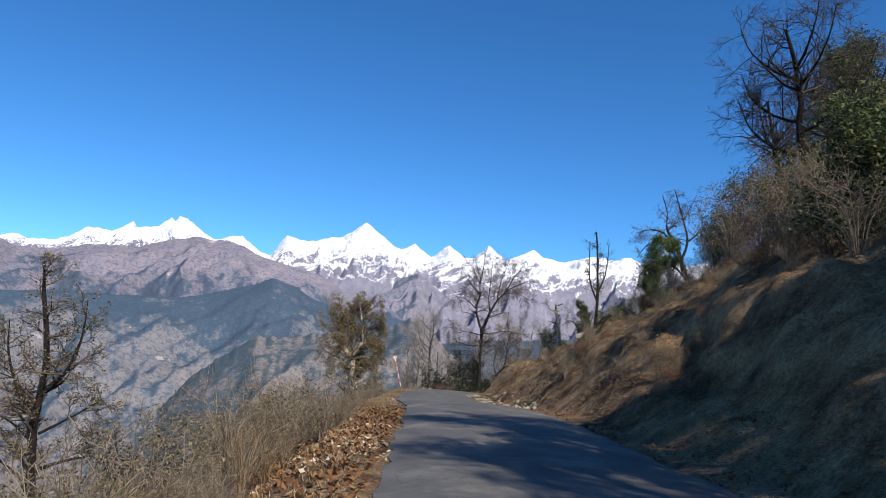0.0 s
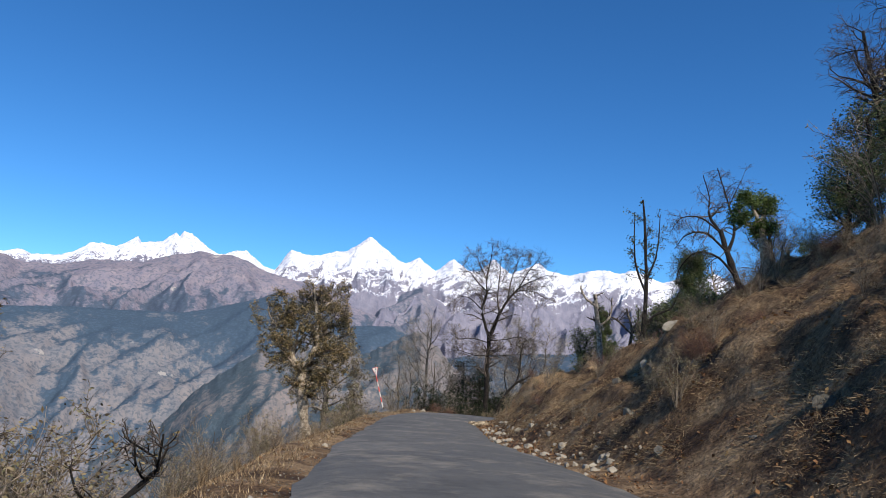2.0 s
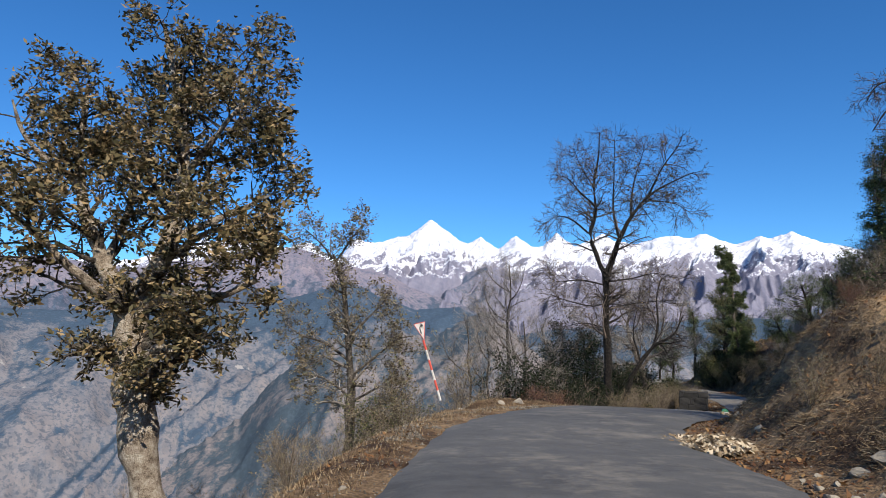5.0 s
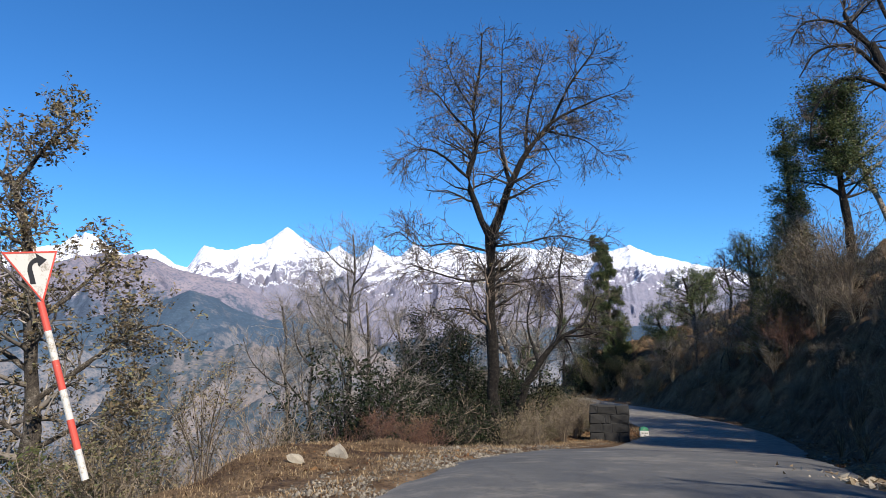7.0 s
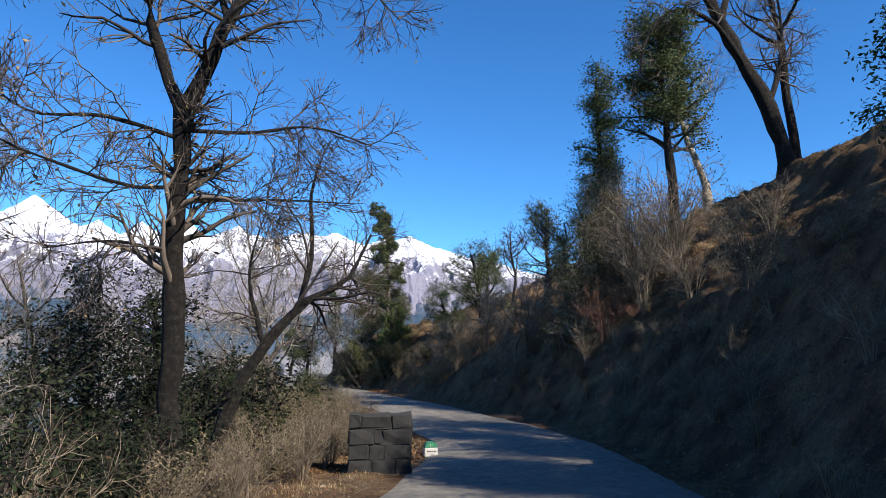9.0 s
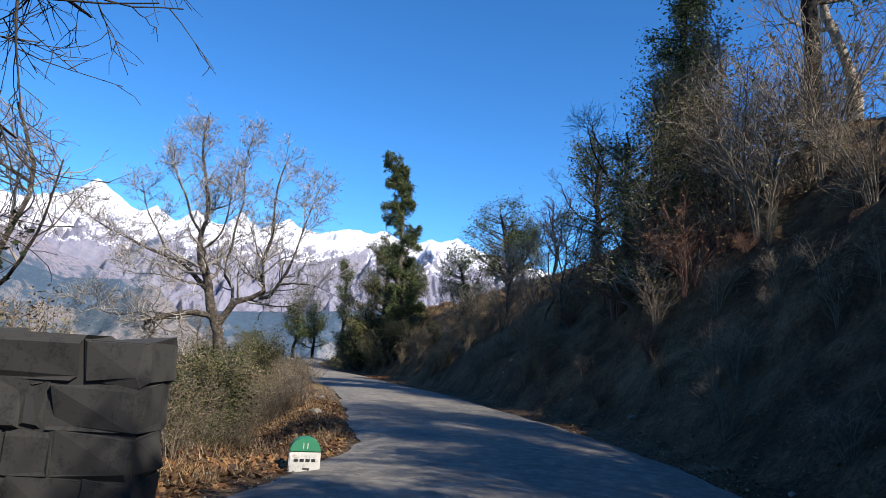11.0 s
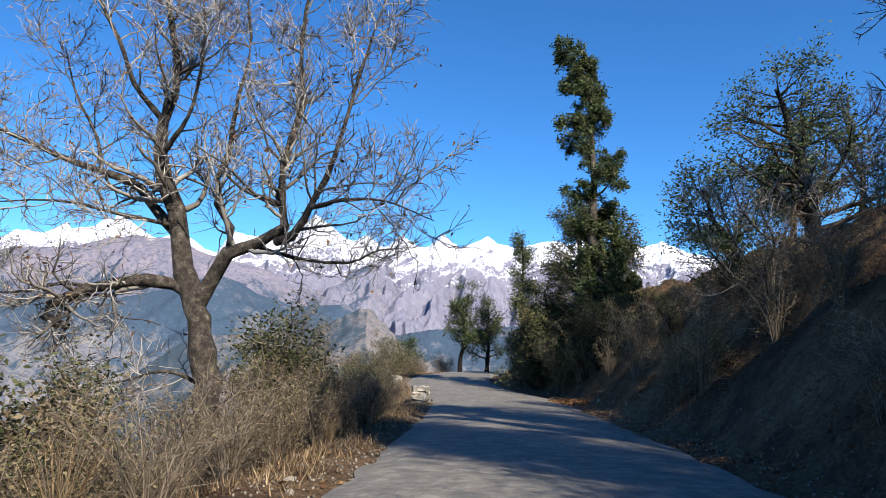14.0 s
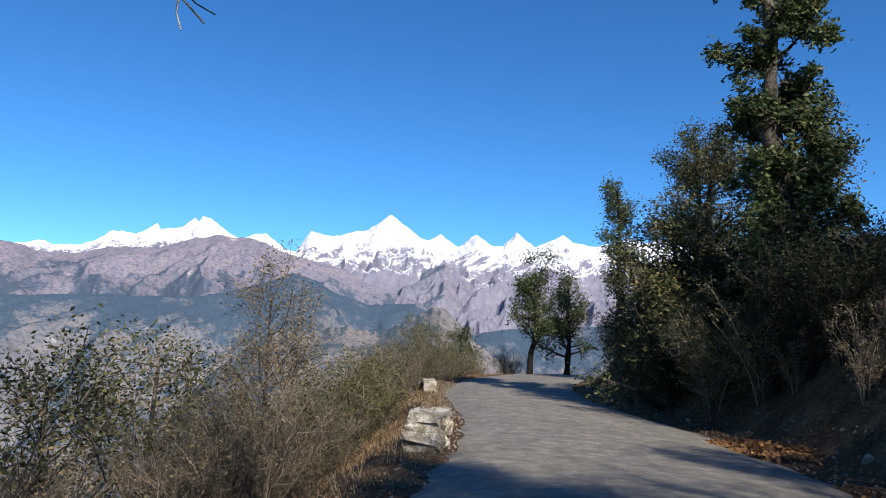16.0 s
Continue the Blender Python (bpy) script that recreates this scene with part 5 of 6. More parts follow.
FINE = [S(8, 0.15, 44, 0.75, 4, 0.2, 0.05, 0.6, 0.0055), S(4, 0.15, 42, 0.38, 3, 0.2, 0.03, 0.7, 0.004)]
PROTO = {
    "twig": [shrub("bare_shrub", "tangled leafless grey-brown shrub on the roadside slope", 201 + i, 13, 1.9, 1.1, 0.013, FINE, M_BRUSH, M_BRUSH, (1, 0.05, M_LEAF_DRY, 0.03), "roadside shrubs") for i in range(3)],
    "red": [shrub("russet_shrub", "low russet-brown leafless shrub at the road edge", 211 + i, 14, 1.3, 1.0, 0.011, FINE, M_REDTWIG, M_REDTWIG, (2, 0.045, M_LEAF_RUST, 0.03), "russet shrubs") for i in range(2)],
    "olive": [shrub("leafy_shrub", "bushy shrub with small olive-green leaves", 221 + i, 13, 2.2, 1.2, 0.016, FINE, M_BRUSH, M_BRUSH, (8, 0.065, M_LEAF_OLIVE, 0.06), "leafy shrubs") for i in range(3)],
    "dry": [shrub("dry_leaf_shrub", "shrub with curled dry brown leaves", 231 + i, 12, 2.1, 1.2, 0.015, FINE, M_BRUSH, M_BRUSH, (5, 0.06, M_LEAF_DRY, 0.05), "dry-leaved shrubs") for i in range(3)],
    "dark": [shrub("evergreen_shrub", "dense dark green evergreen shrub", 241 + i, 12, 2.3, 1.3, 0.018, FINE, M_DARKBARK, M_DARKTWIG, (9, 0.075, M_LEAF_SHADED, 0.07), "evergreen shrubs") for i in range(2)],
    "stalk": [shrub("dry_stalks", "clump of tall dry straw-coloured stalks", 251 + i, 26, 1.3, 0.45, 0.006, [S(4, 0.4, 25, 0.4, 4, 0.1, 0.03, 0.6, 0.003)], M_GRASS, M_GRASS, None, "dry stalks") for i in range(2)],
}
USED = set()


def put(kind, x, y, s=1.0, dz=0.0):
    """One shrub of a kind on the ground at x, y; the first of each shape is moved there itself."""
    i = int(G.integers(len(PROTO[kind])))
    ob = PROTO[kind][i]
    m = pose(x, y, on_ground(x, y) - 0.06 + dz, 0, 0, G.random() * 360)
    if (kind, i) in USED:
        ob = copy_thing(ob, m)
    else:
        USED.add((kind, i))
        ob.matrix_basis = m
        PROTO[kind][i] = ob
    ob.scale = (s * (0.9 + 0.2 * G.random()), s * (0.9 + 0.2 * G.random()), s * (0.85 + 0.3 * G.random()))
    return ob


def beside(y, off, right=False):
    """A point off metres outside the road's edge, by the distance along y."""
    k = np.interp(y, RS[:, 1], np.arange(len(RS)))
    i = int(min(k, len(RS) - 2))
    row = RS[i] + (RS[i + 1] - RS[i]) * (k - i)
    n = np.array([row[2] - row[0], row[3] - row[1]])
    n /= np.linalg.norm(n)
    return (row[2] + n[0] * off, row[3] + n[1] * off) if right else (row[0] - n[0] * off, row[1] - n[1] * off)


def belt(y0, y1, step, off0, off1, kinds, s0, s1, right=False, keep=1.0):
    y = y0
    while y < y1:
        if G.random() < keep:
            x_, y_ = beside(y, off0 + (off1 - off0) * G.random(), right)
            put(kinds[int(G.integers(len(kinds)))], x_, y_, s0 + (s1 - s0) * G.random())
        y += step * (0.6 + 0.8 * G.random())


# valley side
belt(4, 40, 0.8, 1.5, 3.6, ["stalk", "twig", "stalk", "dry"], 0.3, 0.6, keep=0.7)
belt(8, 60, 1.6, 4.0, 9.0, ["twig", "dry", "twig"], 0.7, 1.2)
belt(36, 46, 1.4, 1.8, 3.4, ["twig", "stalk"], 0.3, 0.5)
belt(56, 66, 0.7, 6.5, 12.0, ["twig", "dry", "twig", "olive"], 1.2, 1.9)
belt(60, 70, 0.8, 5.4, 9.0, ["twig", "dry", "twig"], 0.8, 1.3)
belt(62, 78, 0.9, 8.0, 14.0, ["dark", "twig", "twig"], 1.2, 1.9)
for x_, y_, s_ in ((4.6, 63.4, 0.6), (5.4, 64.6, 0.7), (3.9, 64.2, 0.6), (6.2, 66.0, 0.7)):
    put("red", x_, y_, s_)
belt(65, 75, 0.45, 3.5, 7.5, ["twig", "dark", "twig", "dark"], 1.0, 1.7)
belt(68, 76, 0.35, 1.6, 4.2, ["twig", "stalk", "twig", "dry"], 0.5, 0.85)
belt(85, 107, 0.3, 1.0, 2.6, ["stalk", "twig", "dry", "stalk"], 0.4, 0.75)
belt(84, 100, 0.4, 2.6, 6.0, ["olive", "twig", "dry", "twig"], 0.5, 0.8)
belt(100, 107, 0.6, 2.6, 6.0, ["olive", "twig", "dry"], 0.4, 0.7)
belt(82, 112, 0.6, 5.5, 11.0, ["olive", "twig", "dry"], 0.9, 1.5)
belt(76, 86, 0.45, 2.6, 7.0, ["twig", "dry", "twig", "olive"], 0.6, 1.0)
belt(78, 88, 0.4, 2.2, 3.6, ["stalk", "twig", "stalk"], 0.5, 0.9)
belt(112, 132, 0.5, 1.6, 5.0, ["twig", "dry", "stalk", "olive"], 0.6, 1.0)
belt(106, 122, 0.6, 4.0, 9.0, ["olive", "dry", "olive", "dry"], 0.8, 1.4)
belt(124, 142, 0.8, 1.0, 4.0, ["dry", "olive", "twig"], 0.8, 1.4)
belt(6, 30, 1.0, 4.0, 10.0, ["twig", "dry", "dark"], 0.8, 1.4)
belt(2, 18, 0.5, 1.3, 3.2, ["twig", "stalk", "dry", "twig"], 0.4, 0.8)
# hill side
belt(6, 20, 0.6, 5.5, 12.0, ["twig", "twig", "dry", "red"], 0.8, 1.5, True)
belt(16, 32, 0.8, 10.0, 17.0, ["twig", "dry", "twig", "olive"], 1.2, 2.0, True)
belt(34, 50, 1.6, 10.0, 16.0, ["twig", "red"], 0.8, 1.3, True)
belt(60, 100, 2.6, 3.0, 11.0, ["twig", "dry", "olive", "twig"], 0.7, 1.3, True)
belt(78, 86, 1.0, 4.5, 8.0, ["twig", "dry", "twig"], 1.0, 1.8, True)
belt(86, 112, 1.3, 1.0, 4.0, ["twig", "dry"], 0.5, 1.0, True)
belt(112, 130, 0.5, 0.8, 3.4, ["dark", "olive", "dark"], 0.8, 1.3, True)
belt(62, 82, 2.2, 0.7, 2.0, ["stalk", "twig"], 0.5, 0.8, True)
belt(62, 92, 0.7, 0.9, 5.0, ["twig", "dry", "twig", "red"], 0.3, 0.6, True)
belt(64, 96, 1.6, 1.6, 7.0, ["twig", "twig", "dry"], 0.4, 0.8, True)
belt(88, 97, 0.45, 2.2, 5.5, ["olive", "twig", "dry", "twig"], 0.5, 0.8)
belt(14, 50, 0.28, 1.4, 11.0, ["red", "dry", "twig"], 0.22, 0.48, True)
belt(98, 116, 1.1, 0.8, 4.0, ["twig", "olive", "dry", "dark"], 0.4, 0.7, True)
belt(107, 122, 0.5, 2.4, 5.5, ["olive", "dry", "olive"], 0.7, 1.1)


# coppice on the bank above the bend
for x_, y_, s_ in ((29.4, 77.6, 2.0), (30.4, 79.0, 2.4), (31.4, 80.2, 2.6), (30.0, 76.4, 2.0), (31.2, 77.6, 2.4), (32.4, 81.4, 2.4), (28.6, 79.2, 1.6), (29.2, 82.4, 1.8)):
    put("twig" if s_ > 1.9 else "red", x_, y_, s_)


# ---- ground cover ----
def blades(name, label, x, y, size, mat, seed, per=5, flat=0.5, category="grass"):
    """Tufts of dry blades at the points x, y."""
    g = np.random.default_rng(seed)
    X, Y = np.repeat(x, per) + 0.07 * g.normal(size=len(x) * per), np.repeat(y, per) + 0.07 * g.normal(size=len(x) * per)
    Z = sheet_height(X, Y) - 0.02
    n = len(X)
    a = g.random(n) * 6.283
    tilt = flat * (0.4 + g.random(n))
    L = size * (0.5 + g.random(n))
    d = np.stack([np.cos(a) * np.sin(tilt), np.sin(a) * np.sin(tilt), np.cos(tilt)], -1)
    s = np.stack([-np.sin(a), np.cos(a), 0 * a], -1)
    w = (0.004 + 0.006 * g.random(n))[:, None]
    B = np.stack([X, Y, Z], -1)
    tip = B + d * L[:, None]
    tip[:, 2] -= 0.25 * L * tilt
    V = np.stack([B - s * w, B + s * w, tip + s * w * 0.2, tip - s * w * 0.2], 1).reshape(-1, 3)
    ob = new(name, mesh_from(name, V, np.arange(n * 4).reshape(-1, 4), mat, False))
    return tagged(ob, label, category, kind="stuff")


def scatter(n, y0, y1, off0, off1, right, seed, power=1.0):
    g = np.random.default_rng(seed)
    ys = y0 + (y1 - y0) * g.random(n)
    off = off0 + (off1 - off0) * g.random(n) ** power
    k = np.interp(ys, RS[:, 1], np.arange(len(RS)))
    i = np.minimum(k.astype(int), len(RS) - 2)
    row = RS[i] + (RS[i + 1] - RS[i]) * (k - i)[:, None]
    nrm = row[:, 2:4] - row[:, 0:2]
    nrm /= np.linalg.norm(nrm, axis=1)[:, None]
    p = row[:, 2:4] + nrm * off[:, None] if right else row[:, 0:2] - nrm * off[:, None]
    return p[:, 0], p[:, 1]


def patchy(x, y, scale, cut):
    keep = pnoise(x * scale, y * scale) + 0.5 * pnoise(x * scale * 3, y * scale * 3) > cut
    return x[keep], y[keep]


def tussocks(name, label, x, y, per, radius, length, mat, seed):
    """Matted clumps: blades lie outwards and down the slope from each crown."""
    g = np.random.default_rng(seed)
    n = len(x)
    big = 0.6 + 0.9 * g.random(n) ** 2
    who = np.repeat(np.arange(n), per)
    a = g.random(len(who)) * 6.283
    q = np.sqrt(g.random(len(who))) * radius * big[who]
    X, Y = x[who] + q * np.cos(a), y[who] + q * 1.5 * np.sin(a)
    Z = sheet_height(X, Y) - 0.02 + 0.11 * big[who] * (1 - (q / (radius * big[who])) ** 2)
    d = np.stack([np.cos(a) - 0.5 + 0.5 * g.normal(size=len(who)), np.sin(a) + 0.5 * g.normal(size=len(who)), 0.1 + 0.8 * g.random(len(who))], -1)
    d /= np.linalg.norm(d, axis=1, keepdims=True)
    d[:, 2] -= 0.35 * np.clip(-d[:, 0], 0, 1)
    s = np.cross(d, g.normal(size=d.shape))
    s /= np.linalg.norm(s, axis=1, keepdims=True)
    L = (length * (0.5 + g.random(len(who))) * big[who])[:, None]
    w = (0.002 + 0.0025 * g.random(len(who)))[:, None]
    B = np.stack([X, Y, Z], -1)
    tip = B + d * L
    V = np.stack([B - s * w, B + s * w, tip + s * w * 0.3, tip - s * w * 0.3], 1).reshape(-1, 3)
    ob = new(name, mesh_from(name, V, np.arange(len(who) * 4).reshape(-1, 4), mat, False))
    return tagged(ob, label, "grass", kind="stuff")


tussocks("dry_grass", "matted clumps of dry brown grass covering the hillside", *patchy(*scatter(9000, 6, 60, 0.9, 17, True, 301, 1.2), 0.4, -0.3), 60, 0.24, 0.08, M_TUFT, 301)
tussocks("dry_grass", "thin dry grass on the shaded bank", *patchy(*scatter(3000, 60, 97, 3.5, 16, True, 302, 1.0), 0.4, 0.0), 26, 0.2, 0.16, M_SHADETUFT, 302)
tussocks("dry_grass", "matted clumps of dry brown grass covering the hillside", *patchy(*scatter(5000, 97, 135, 0.9, 18, True, 306, 1.2), 0.4, -0.25), 30, 0.22, 0.18, M_SHADETUFT, 306)
blades("verge_grass", "short dry yellow grass along the verge", *patchy(*scatter(30000, 0, 75, 0.3, 3.8, False, 303), 0.6, -0.35), 0.09, M_GRASS, 303, 6, 1.0)
blades("verge_grass", "tall dry grass along the verge", *patchy(*scatter(12000, 74, 138, 0.3, 4.0, False, 304), 0.6, -0.2), 0.17, M_GRASS, 304, 9, 0.9)
blades("slope_grass", "dry grass on the slope below the road", *scatter(9000, 0, 120, 3.5, 14, False, 305), 0.4, M_GRASS, 305, 6, 0.7)


def litter(name, label, x, y, size, mat, seed, lift=0.012, onroad=False, category="leaves"):
    g = np.random.default_rng(seed)
    n = len(x)
    z = sheet_height(x, y) + lift + (0.08 if onroad else 0) + 0.02 * g.random(n)
    a = g.random(n) * 6.283
    u = np.stack([np.cos(a), np.sin(a), 0.5 * g.normal(size=n)], -1)
    v = np.stack([-np.sin(a), np.cos(a), 0.5 * g.normal(size=n)], -1)
    s = (size * (0.5 + g.random(n)))[:, None]
    c = np.stack([x, y, z], -1)
    V = np.stack([c - u * s, c + v * s * 0.55, c + u * s, c - v * s * 0.55], 1).reshape(-1, 3)
    ob = new(name, mesh_from(name, V, np.arange(n * 4).reshape(-1, 4), mat, False))
    return tagged(ob, label, category, kind="stuff")


litter("leaf_litter", "fallen dry leaves along the verge", *patchy(*scatter(10000, 0, 132, 0.0, 2.6, False, 311), 0.5, 0.1), 0.03, M_LEAF_RUST, 311)
litter("leaf_litter", "fallen russet leaves on the verge by the start", *scatter(5000, 2, 18, 0.1, 2.6, False, 313), 0.045, M_LEAF_RUST, 313)
litter("leaf_litter", "fallen pale leaves on the verge by the start", *patchy(*scatter(3500, 2, 16, 0.0, 2.0, False, 314), 0.5, 0.0), 0.045, M_HEAP, 314)
litter("leaf_litter", "fallen russet leaves on the earth bank by the milestone", *scatter(7000, 73, 86, 0.1, 2.6, False, 315), 0.045, M_LEAF_RUST, 315)
litter("leaf_litter", "fallen dry leaves along the foot of the bank", *patchy(*scatter(22000, 0, 132, 0.0, 3.5, True, 312, 1.4), 0.5, -0.1), 0.035, M_LEAF_RUST, 312)


def heap(x, y, rx, ry, n, seed, mat, size):
    g = np.random.default_rng(seed)
    r, a = np.sqrt(g.random(n)), g.random(n) * 6.283
    return litter("leaf_heap", "heap of pale dry leaves and stones at the road edge", x + rx * r * np.cos(a), y + ry * r * np.sin(a), size, mat, seed, 0.05, category="leaf heap")


heap(4.6, 46.0, 0.55, 1.3, 1500, 321, M_HEAP, 0.06)
heap(8.9, 55.8, 0.6, 1.4, 1200, 322, M_HEAP, 0.06)
heap(33.4, 110.4, 0.6, 1.4, 900, 323, M_LEAF_RUST, 0.05)


def stone_mesh(seed, mat, rough=0.35):
    bm = bmesh.new()
    bmesh.ops.create_icosphere(bm, subdivisions=2, radius=1)
    off = Vector((seed * 3.1, seed * 1.7, seed))
    for v in bm.verts:
        n = noise.noise(v.co * 0.9 + off) + 0.5 * noise.noise(v.co * 2.2 + off)
        v.co *= 1 + rough * n
        v.co.z *= 0.62
    # a few flat broken faces
    g = random.Random(seed)
    for _ in range(8):
        d = Vector((g.uniform(-1, 1), g.uniform(-1, 1), g.uniform(-0.3, 1))).normalized()
        for v in bm.verts:
            k = v.co.dot(d)
            if k > 0.4:
                v.co -= d * (k - 0.4)
    me = bpy.data.meshes.new("stone")
    bm.to_mesh(me)
    bm.free()
    me.materials.append(mat)
    return me


PALE = [stone_mesh(i + 1, M_STONE) for i in range(5)]
DARK = [stone_mesh(i + 11, M_DARKSTONE) for i in range(4)]


def stone(x, y, s, pale=True, label="broken pale stone at the foot of the bank", group="stones along the bank", sink=0.3):
    ob = new("stone", (PALE if pale else DARK)[int(G.integers(5 if pale else 4))])
    ob.matrix_basis = pose(x, y, on_ground(x, y) + s * (0.62 - sink) * 0.6, G.random() * 30 - 15, G.random() * 30 - 15, G.random() * 360) @ Matrix.Diagonal((s * (0.8 + 0.5 * G.random()), s * (0.7 + 0.4 * G.random()), s * (0.7 + 0.4 * G.random()), 1))
    return tagged(ob, label, "stone", group)


for _ in range(150):
    y_ = 25 + 19 * G.random()
    x_, y_ = beside(y_, 0.05 + 1.3 * G.random() ** 1.6, True)
    stone(x_, y_, 0.05 + 0.13 * G.random() ** 2)
for _ in range(70):
    x_, y_ = beside(6 + 122 * G.random(), 0.2 + 1.5 * G.random(), True)
    stone(x_, y_, 0.05 + 0.12 * G.random() ** 2, G.random() < 0.5)
for _ in range(40):
    x_, y_ = beside(20 + 35 * G.random(), 1.2 + 5 * G.random(), True)
    stone(x_, y_, 0.08 + 0.16 * G.random() ** 2, G.random() < 0.2, "half-buried stone on the bank", "stones on the bank")
for _ in range(60):
    x_, y_ = beside(0 + 128 * G.random(), 0.15 + 1.4 * G.random(), False)
    stone(x_, y_, 0.03 + 0.08 * G.random() ** 2, True, "small pale stone on the verge", "stones on the verge")
for x_, y_, s_ in ((3.35, 59.3, 0.3), (2.7, 58.9, 0.22), (1.1, 55.9, 0.2), (6.7, 30.0, 0.26), (7.1, 29.4, 0.18), (6.2, 30.4, 0.2), (21.6, 86.4, 0.2), (20.2, 82.6, 0.24)):
    stone(x_, y_, s_, True, "pale flat-topped stone in the grass", "stones in the grass")


def gravel(name, x, y, seed):
    """Small angular chips, joined."""
    g = np.random.default_rng(seed)
    n = len(x)
    z = sheet_height(x, y) + 0.008
    base = np.array([(1, 0, 0), (0, 1, 0), (-1, 0, 0), (0, -1, 0), (0, 0, 0.8), (0, 0, -0.8)], float)
    f = np.array([(0, 1, 4), (1, 2, 4), (2, 3, 4), (3, 0, 4), (1, 0, 5), (2, 1, 5), (3, 2, 5), (0, 3, 5)])
    s = (0.012 + 0.03 * g.random(n) ** 3)[:, None, None]
    V = base[None] * (0.6 + 0.8 * g.random((n, 6, 3))) * s + np.stack([x, y, z], -1)[:, None]
    F = f[None] + 6 * np.arange(n)[:, None, None]
    ob = new(name, mesh_from(name, V.reshape(-1, 3), F.reshape(-1, 3), M_STONE, False))
    return tagged(ob, "loose pale gravel along the broken road edge", "gravel", kind="stuff")


gravel("gravel", *scatter(7000, 0, 130, -0.1, 1.3, False, 331, 1.5), 331)
gravel("gravel", *patchy(*scatter(11000, 46, 68, -0.1, 1.6, False, 332, 1.6), 0.7, 0.0), 332)
gravel("gravel", *scatter(5000, 0, 130, -0.1, 1.2, True, 333, 1.5), 333)

# ---- roadside furniture ----
def paint(name, colour, wear, amount=0.55, rough=0.6):
    m, t, b = nodes_of(name)
    g = place(t)
    n1, n2 = add_noise(t, 6, 6, 0.75, g.outputs["Position"]), add_noise(t, 45, 3, 0.6, g.outputs["Position"])
    f = math_node(t, "ADD", math_node(t, "MULTIPLY", n1.outputs[0], 0.7), math_node(t, "MULTIPLY", n2.outputs[0], 0.3))
    mask = ramp(t, f, [(amount, (0, 0, 0)), (amount + 0.1, (1, 1, 1))])
    t.links.new(mix(t, mask, colour, wear), b.inputs["Base Color"])
    b.inputs["Roughness"].default_value = rough
    bump(t, b, f, 0.25, 0.01)
    return m


M_WHITE = paint("weathered_white_paint", (0.55, 0.53, 0.5), (0.3, 0.27, 0.22), 0.52)
M_RED = paint("faded_red_paint", (0.52, 0.07, 0.05), (0.6, 0.3, 0.25), 0.58)
M_BLACK = paint("black_paint", (0.02, 0.02, 0.022), (0.08, 0.08, 0.08), 0.6)
M_GREEN = paint("green_paint", (0.02, 0.16, 0.08), (0.16, 0.2, 0.14), 0.62)
M_STEEL = paint("grey_steel", (0.25, 0.25, 0.25), (0.2, 0.14, 0.1), 0.55)
M_LIME = paint("flaking_whitewash", (0.5, 0.47, 0.41), (0.17, 0.145, 0.11), 0.42, 0.9)
# near-black tones put the parapet's shade into its colour
M_SHADECONCRETE = paint("shaded_concrete", (0.022, 0.021, 0.02), (0.009, 0.009, 0.009), 0.5, 0.95)


def prism(outline, depth, bevel=0.0):
    """A flat outline in x and z, given depth along y."""
    bm = bmesh.new()
    a = [bm.verts.new((x, -depth / 2, z)) for x, z in outline]
    f = bm.faces.new(a)
    r = bmesh.ops.extrude_face_region(bm, geom=[f])
    for v in r["geom"]:
        if isinstance(v, bmesh.types.BMVert):
            v.co.y += depth
    bmesh.ops.recalc_face_normals(bm, faces=bm.faces)
    if bevel:
        bmesh.ops.bevel(bm, geom=bm.edges[:], offset=bevel, segments=2, affect="EDGES", clamp_overlap=True)
    return bm


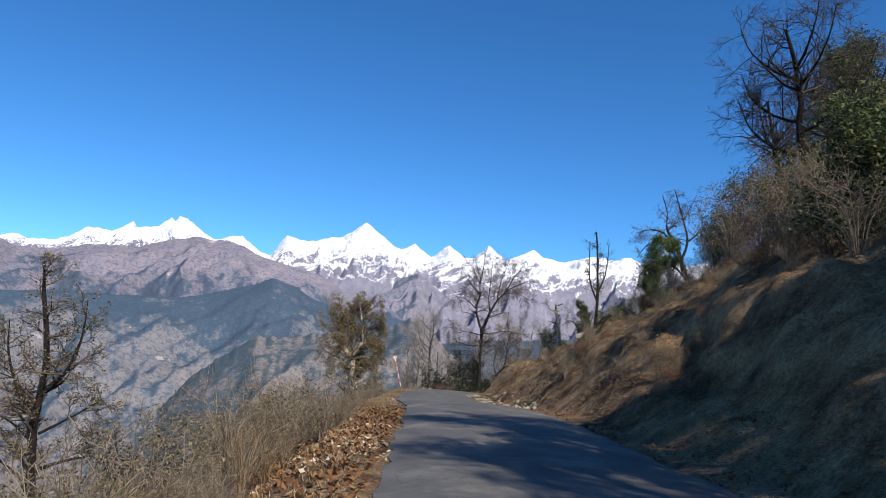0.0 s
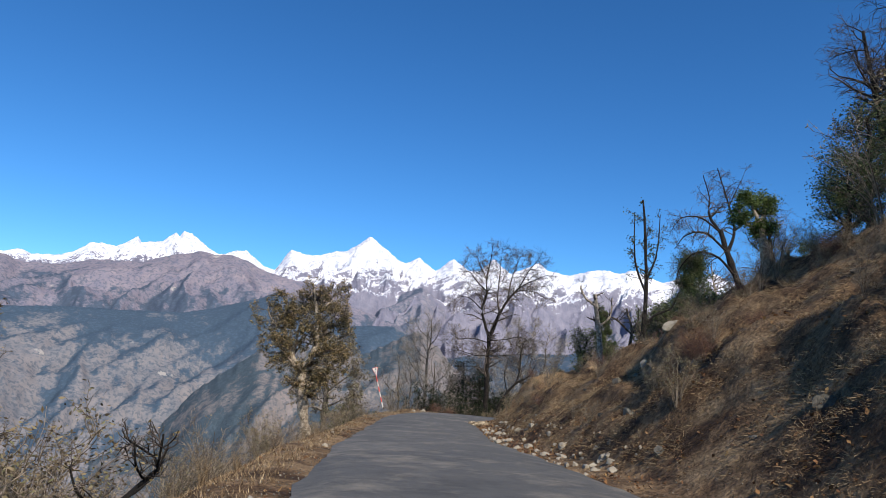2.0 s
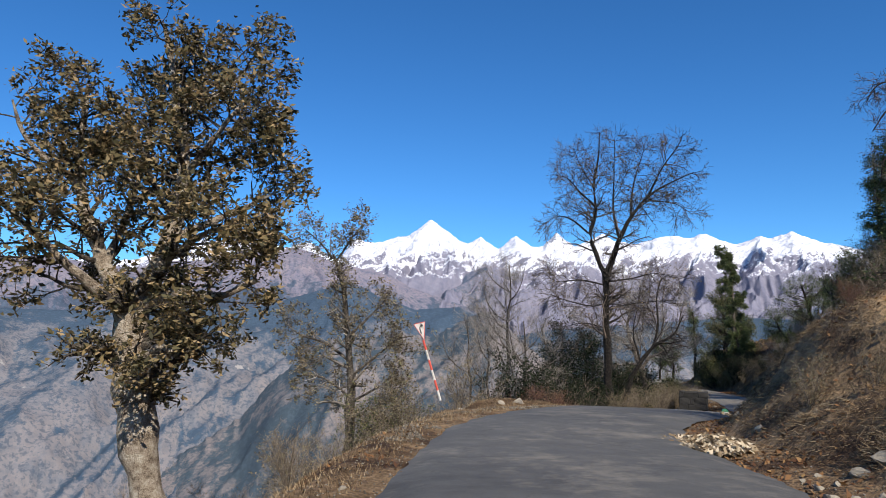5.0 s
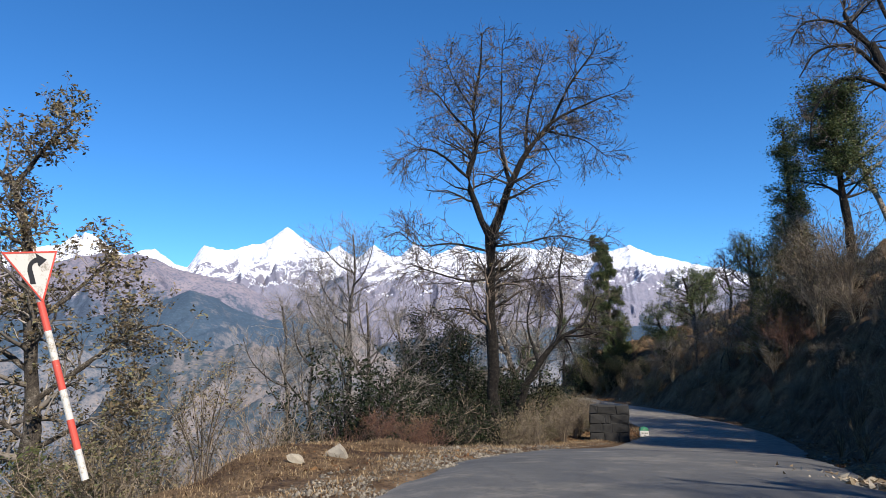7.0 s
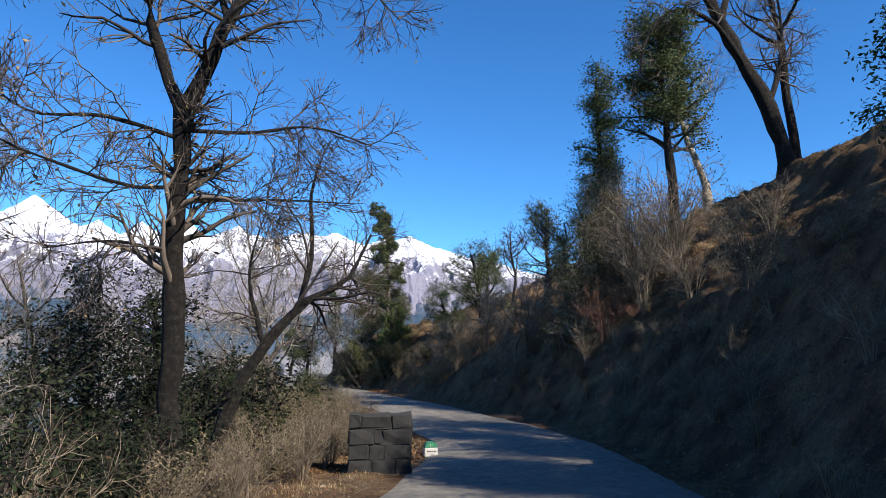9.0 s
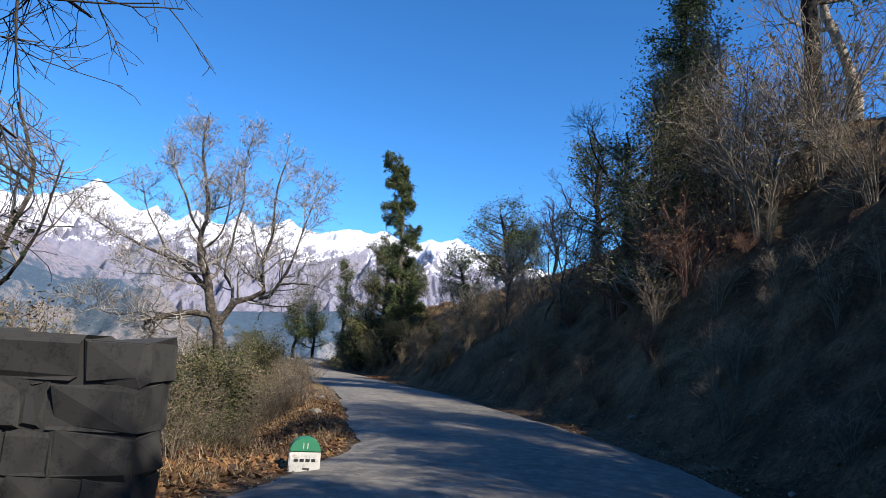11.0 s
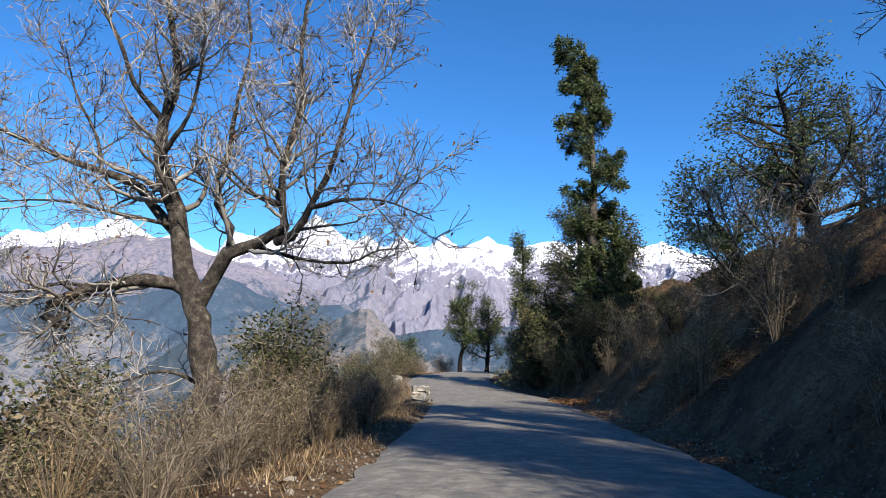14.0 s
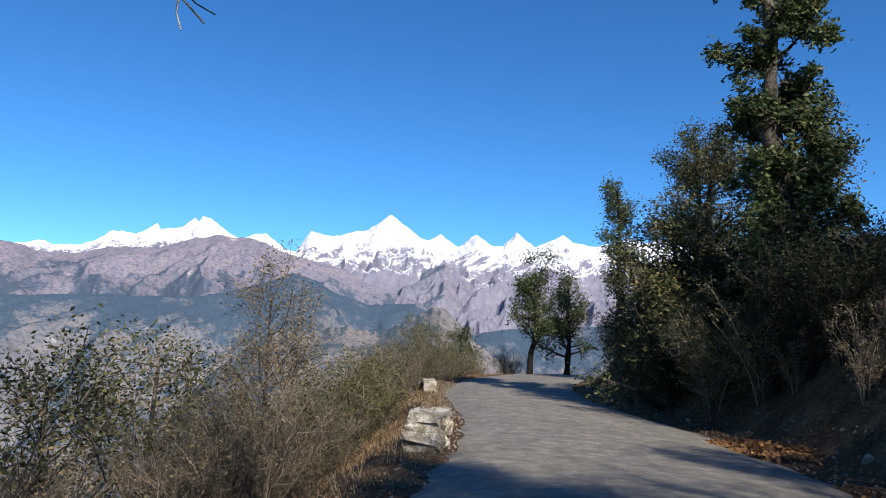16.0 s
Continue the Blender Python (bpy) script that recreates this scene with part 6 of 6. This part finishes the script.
def road_sign():
    root = new("road_sign")
    tagged(root, "leaning triangular bend sign on a red and white banded pole", "road sign")
    foot = Vector((0.5, 56.0, 0.78))
    up = Vector((-0.56, 0.0, 1.83)).normalized()
    front = Vector((0.84, -0.545, 0))
    front = (front - up * front.dot(up)).normalized()
    side = (-front).cross(up).normalized()
    m = Matrix((side, -front, up)).transposed().to_4x4()
    m.translation = foot
    root.matrix_basis = m
    length, n = 1.92, 6
    pole = None
    for i in range(n):
        bm = bmesh.new()
        h = length / n
        bmesh.ops.create_cone(bm, cap_ends=True, segments=14, radius1=0.036, radius2=0.036, depth=h)
        bmesh.ops.translate(bm, verts=bm.verts, vec=(0, 0.03, h * (i + 0.5) - (0.25 if i == 0 else 0) * 0))
        part("pole_band", bm, M_RED if i % 2 == 1 else M_WHITE, root, "red painted band" if i % 2 == 1 else "white painted band")
    bm = bmesh.new()
    bmesh.ops.create_cone(bm, cap_ends=True, segments=14, radius1=0.03, radius2=0.03, depth=0.4)
    bmesh.ops.translate(bm, verts=bm.verts, vec=(0, 0.035, length + 0.2))
    part("bracket", bm, M_STEEL, root)
    s, z0 = 0.66, length - 0.02
    h = s * 0.866
    part("plate", prism([(0, z0), (s / 2, z0 + h), (-s / 2, z0 + h)], 0.006), M_WHITE, root, "white triangular plate with its point down")
    # red border along the edges
    c = Vector((0, 0, z0 + h * 2 / 3))
    P = [Vector((0, 0, z0)), Vector((s / 2, 0, z0 + h)), Vector((-s / 2, 0, z0 + h))]
    for i in range(3):
        a, b = P[i], P[(i + 1) % 3]
        ai, bi = a + (c - a) * 0.1, b + (c - b) * 0.1
        bm = prism([(a.x, a.z), (b.x, b.z), (bi.x, bi.z), (ai.x, ai.z)], 0.004)
        bmesh.ops.translate(bm, verts=bm.verts, vec=(0, -0.0055, 0))
        part("border", bm, M_RED, root, "faded red edge strip")
    # the arrow: up, then round to the right
    pts = []
    for k in range(9):
        t_ = math.pi - k * math.pi / 16
        pts.append((0.0 + 0.12 + 0.12 * math.cos(t_), 0.12 * math.sin(t_)))
    outer = [(-0.03, -0.14)] + [(x - 0.03 * (1 - k / 8), z + 0.03 * k / 8) for k, (x, z) in enumerate(pts)]
    inner = [(0.03, -0.14)] + [(x + 0.03 * (1 - k / 8), z - 0.03 * k / 8) for k, (x, z) in enumerate(pts)]
    oz = z0 + h * 0.62
    shape = [(x - 0.06, z + oz) for x, z in outer] + [(x - 0.06, z + oz) for x, z in inner[::-1]]
    bm = prism(shape, 0.004)
    bmesh.ops.translate(bm, verts=bm.verts, vec=(0, -0.0055, 0))
    arrow = part("arrow", bm, M_BLACK, root, "black arrow bending to the right")
    ex, ez = pts[-1][0] - 0.06, pts[-1][1] + oz
    bm = prism([(ex - 0.005, ez + 0.075), (ex + 0.11, ez), (ex - 0.005, ez - 0.075)], 0.004)
    bmesh.ops.translate(bm, verts=bm.verts, vec=(0, -0.0055, 0))
    part("arrow_head", bm, M_BLACK, arrow)


road_sign()


def letters(name, text, size, mat, parent, m):
    cu = bpy.data.curves.new(name, "FONT")
    cu.body, cu.size, cu.extrude, cu.align_x = text, size, 0.003, "CENTER"
    ob = new(name, cu)
    me = bpy.data.meshes.new_from_object(ob)
    bpy.data.objects.remove(ob)
    me.materials.clear()
    me.materials.append(mat)
    ob = new(name, me)
    ob.parent = parent
    ob.matrix_basis = m
    return ob


def milestone():
    root = new("milestone")
    tagged(root, "white milestone with a rounded green painted top at the verge", "milestone")
    root.matrix_basis = pose(17.7, 75.3, on_ground(17.7, 75.3) - 0.22, 0, 0, -14)
    w, h = 0.19, 0.46
    part("body", prism([(-w, 0), (w, 0), (w, h), (-w, h)], 0.22, 0.012), M_WHITE, root, "white painted stone body")
    arc = [(w * math.cos(a), h + 0.003 + 0.17 * math.sin(a)) for a in np.linspace(0, math.pi, 15)]
    part("cap", prism(arc, 0.22, 0.012), M_GREEN, root, "rounded green painted top")
    face = pose(0, -0.1115, 0, 90, 0, 0)
    letters("number", "11", 0.1, M_WHITE, root, Matrix.Translation((0, 0, h + 0.045)) @ face)
    letters("number", "7", 0.2, M_BLACK, root, Matrix.Translation((0.02, 0, h - 0.32)) @ face)
    for k in range(4):
        x0 = -0.13 + 0.07 * k
        bm = prism([(x0, h - 0.11), (x0 + 0.05, h - 0.11), (x0 + 0.05, h - 0.075), (x0, h - 0.075)], 0.004)
        bmesh.ops.translate(bm, verts=bm.verts, vec=(0, -0.1125, 0))
        part("lettering", bm, M_BLACK, root)


milestone()


def rough_block(name, label, category, x, y, turn, size, mat, seed, sink=0.12, rows=3, cols=4, wobble=0.014):
    """A parapet of stone courses set in mortar."""
    root = new(name)
    root.matrix_basis = pose(x, y, on_ground(x, y) - sink, 0, 0, turn)
    tagged(root, label, category)
    g = random.Random(seed)
    L, T, H = size
    bm = bmesh.new()
    bmesh.ops.create_cube(bm, size=1)
    bmesh.ops.scale(bm, verts=bm.verts, vec=(L - 0.06, T - 0.06, H - 0.03))
    bmesh.ops.translate(bm, verts=bm.verts, vec=(0, 0, H / 2 - 0.015))
    part("core", bm, mat, root, "mortar core")
    for r in range(rows):
        edges = [-L / 2] + sorted(-L / 2 + L * (c + 0.8 * g.uniform(-0.5, 0.5)) / cols for c in range(1, cols)) + [L / 2]
        for a, b in zip(edges[:-1], edges[1:]):
            bm = bmesh.new()
            bmesh.ops.create_cube(bm, size=1)
            hh = H / rows
            bmesh.ops.scale(bm, verts=bm.verts, vec=(b - a - 0.006, T * g.uniform(0.96, 1.03), hh - 0.006))
            bmesh.ops.bevel(bm, geom=bm.edges[:], offset=0.03, segments=1, affect="EDGES")
            for v in bm.verts:
                v.co += Vector((g.uniform(-1, 1), g.uniform(-1, 1), g.uniform(-1, 1))) * wobble
            bmesh.ops.translate(bm, verts=bm.verts, vec=((a + b) / 2, 0, hh * (r + 0.5)))
            part("stone_block", bm, mat, root)


# the first block's darkness is shade painted into the material
rough_block("parapet", "stone parapet block standing at the road edge, coloured as in shade", "parapet", 15.0, 73.1, -28, (1.5, 0.55, 1.4), M_SHADECONCRETE, 5, sink=0.04, wobble=0.035, rows=4, cols=3)
rough_block("parapet", "flaking whitewashed stone parapet at the road edge", "parapet", 27.6, 110.0, 78, (1.6, 0.55, 0.66), M_LIME, 6, cols=4, wobble=0.07)
rough_block("parapet", "flaking whitewashed stone parapet at the road edge", "parapet", 28.5, 124.6, 88, (2.0, 0.45, 0.5), M_LIME, 7, rows=2, wobble=0.03)
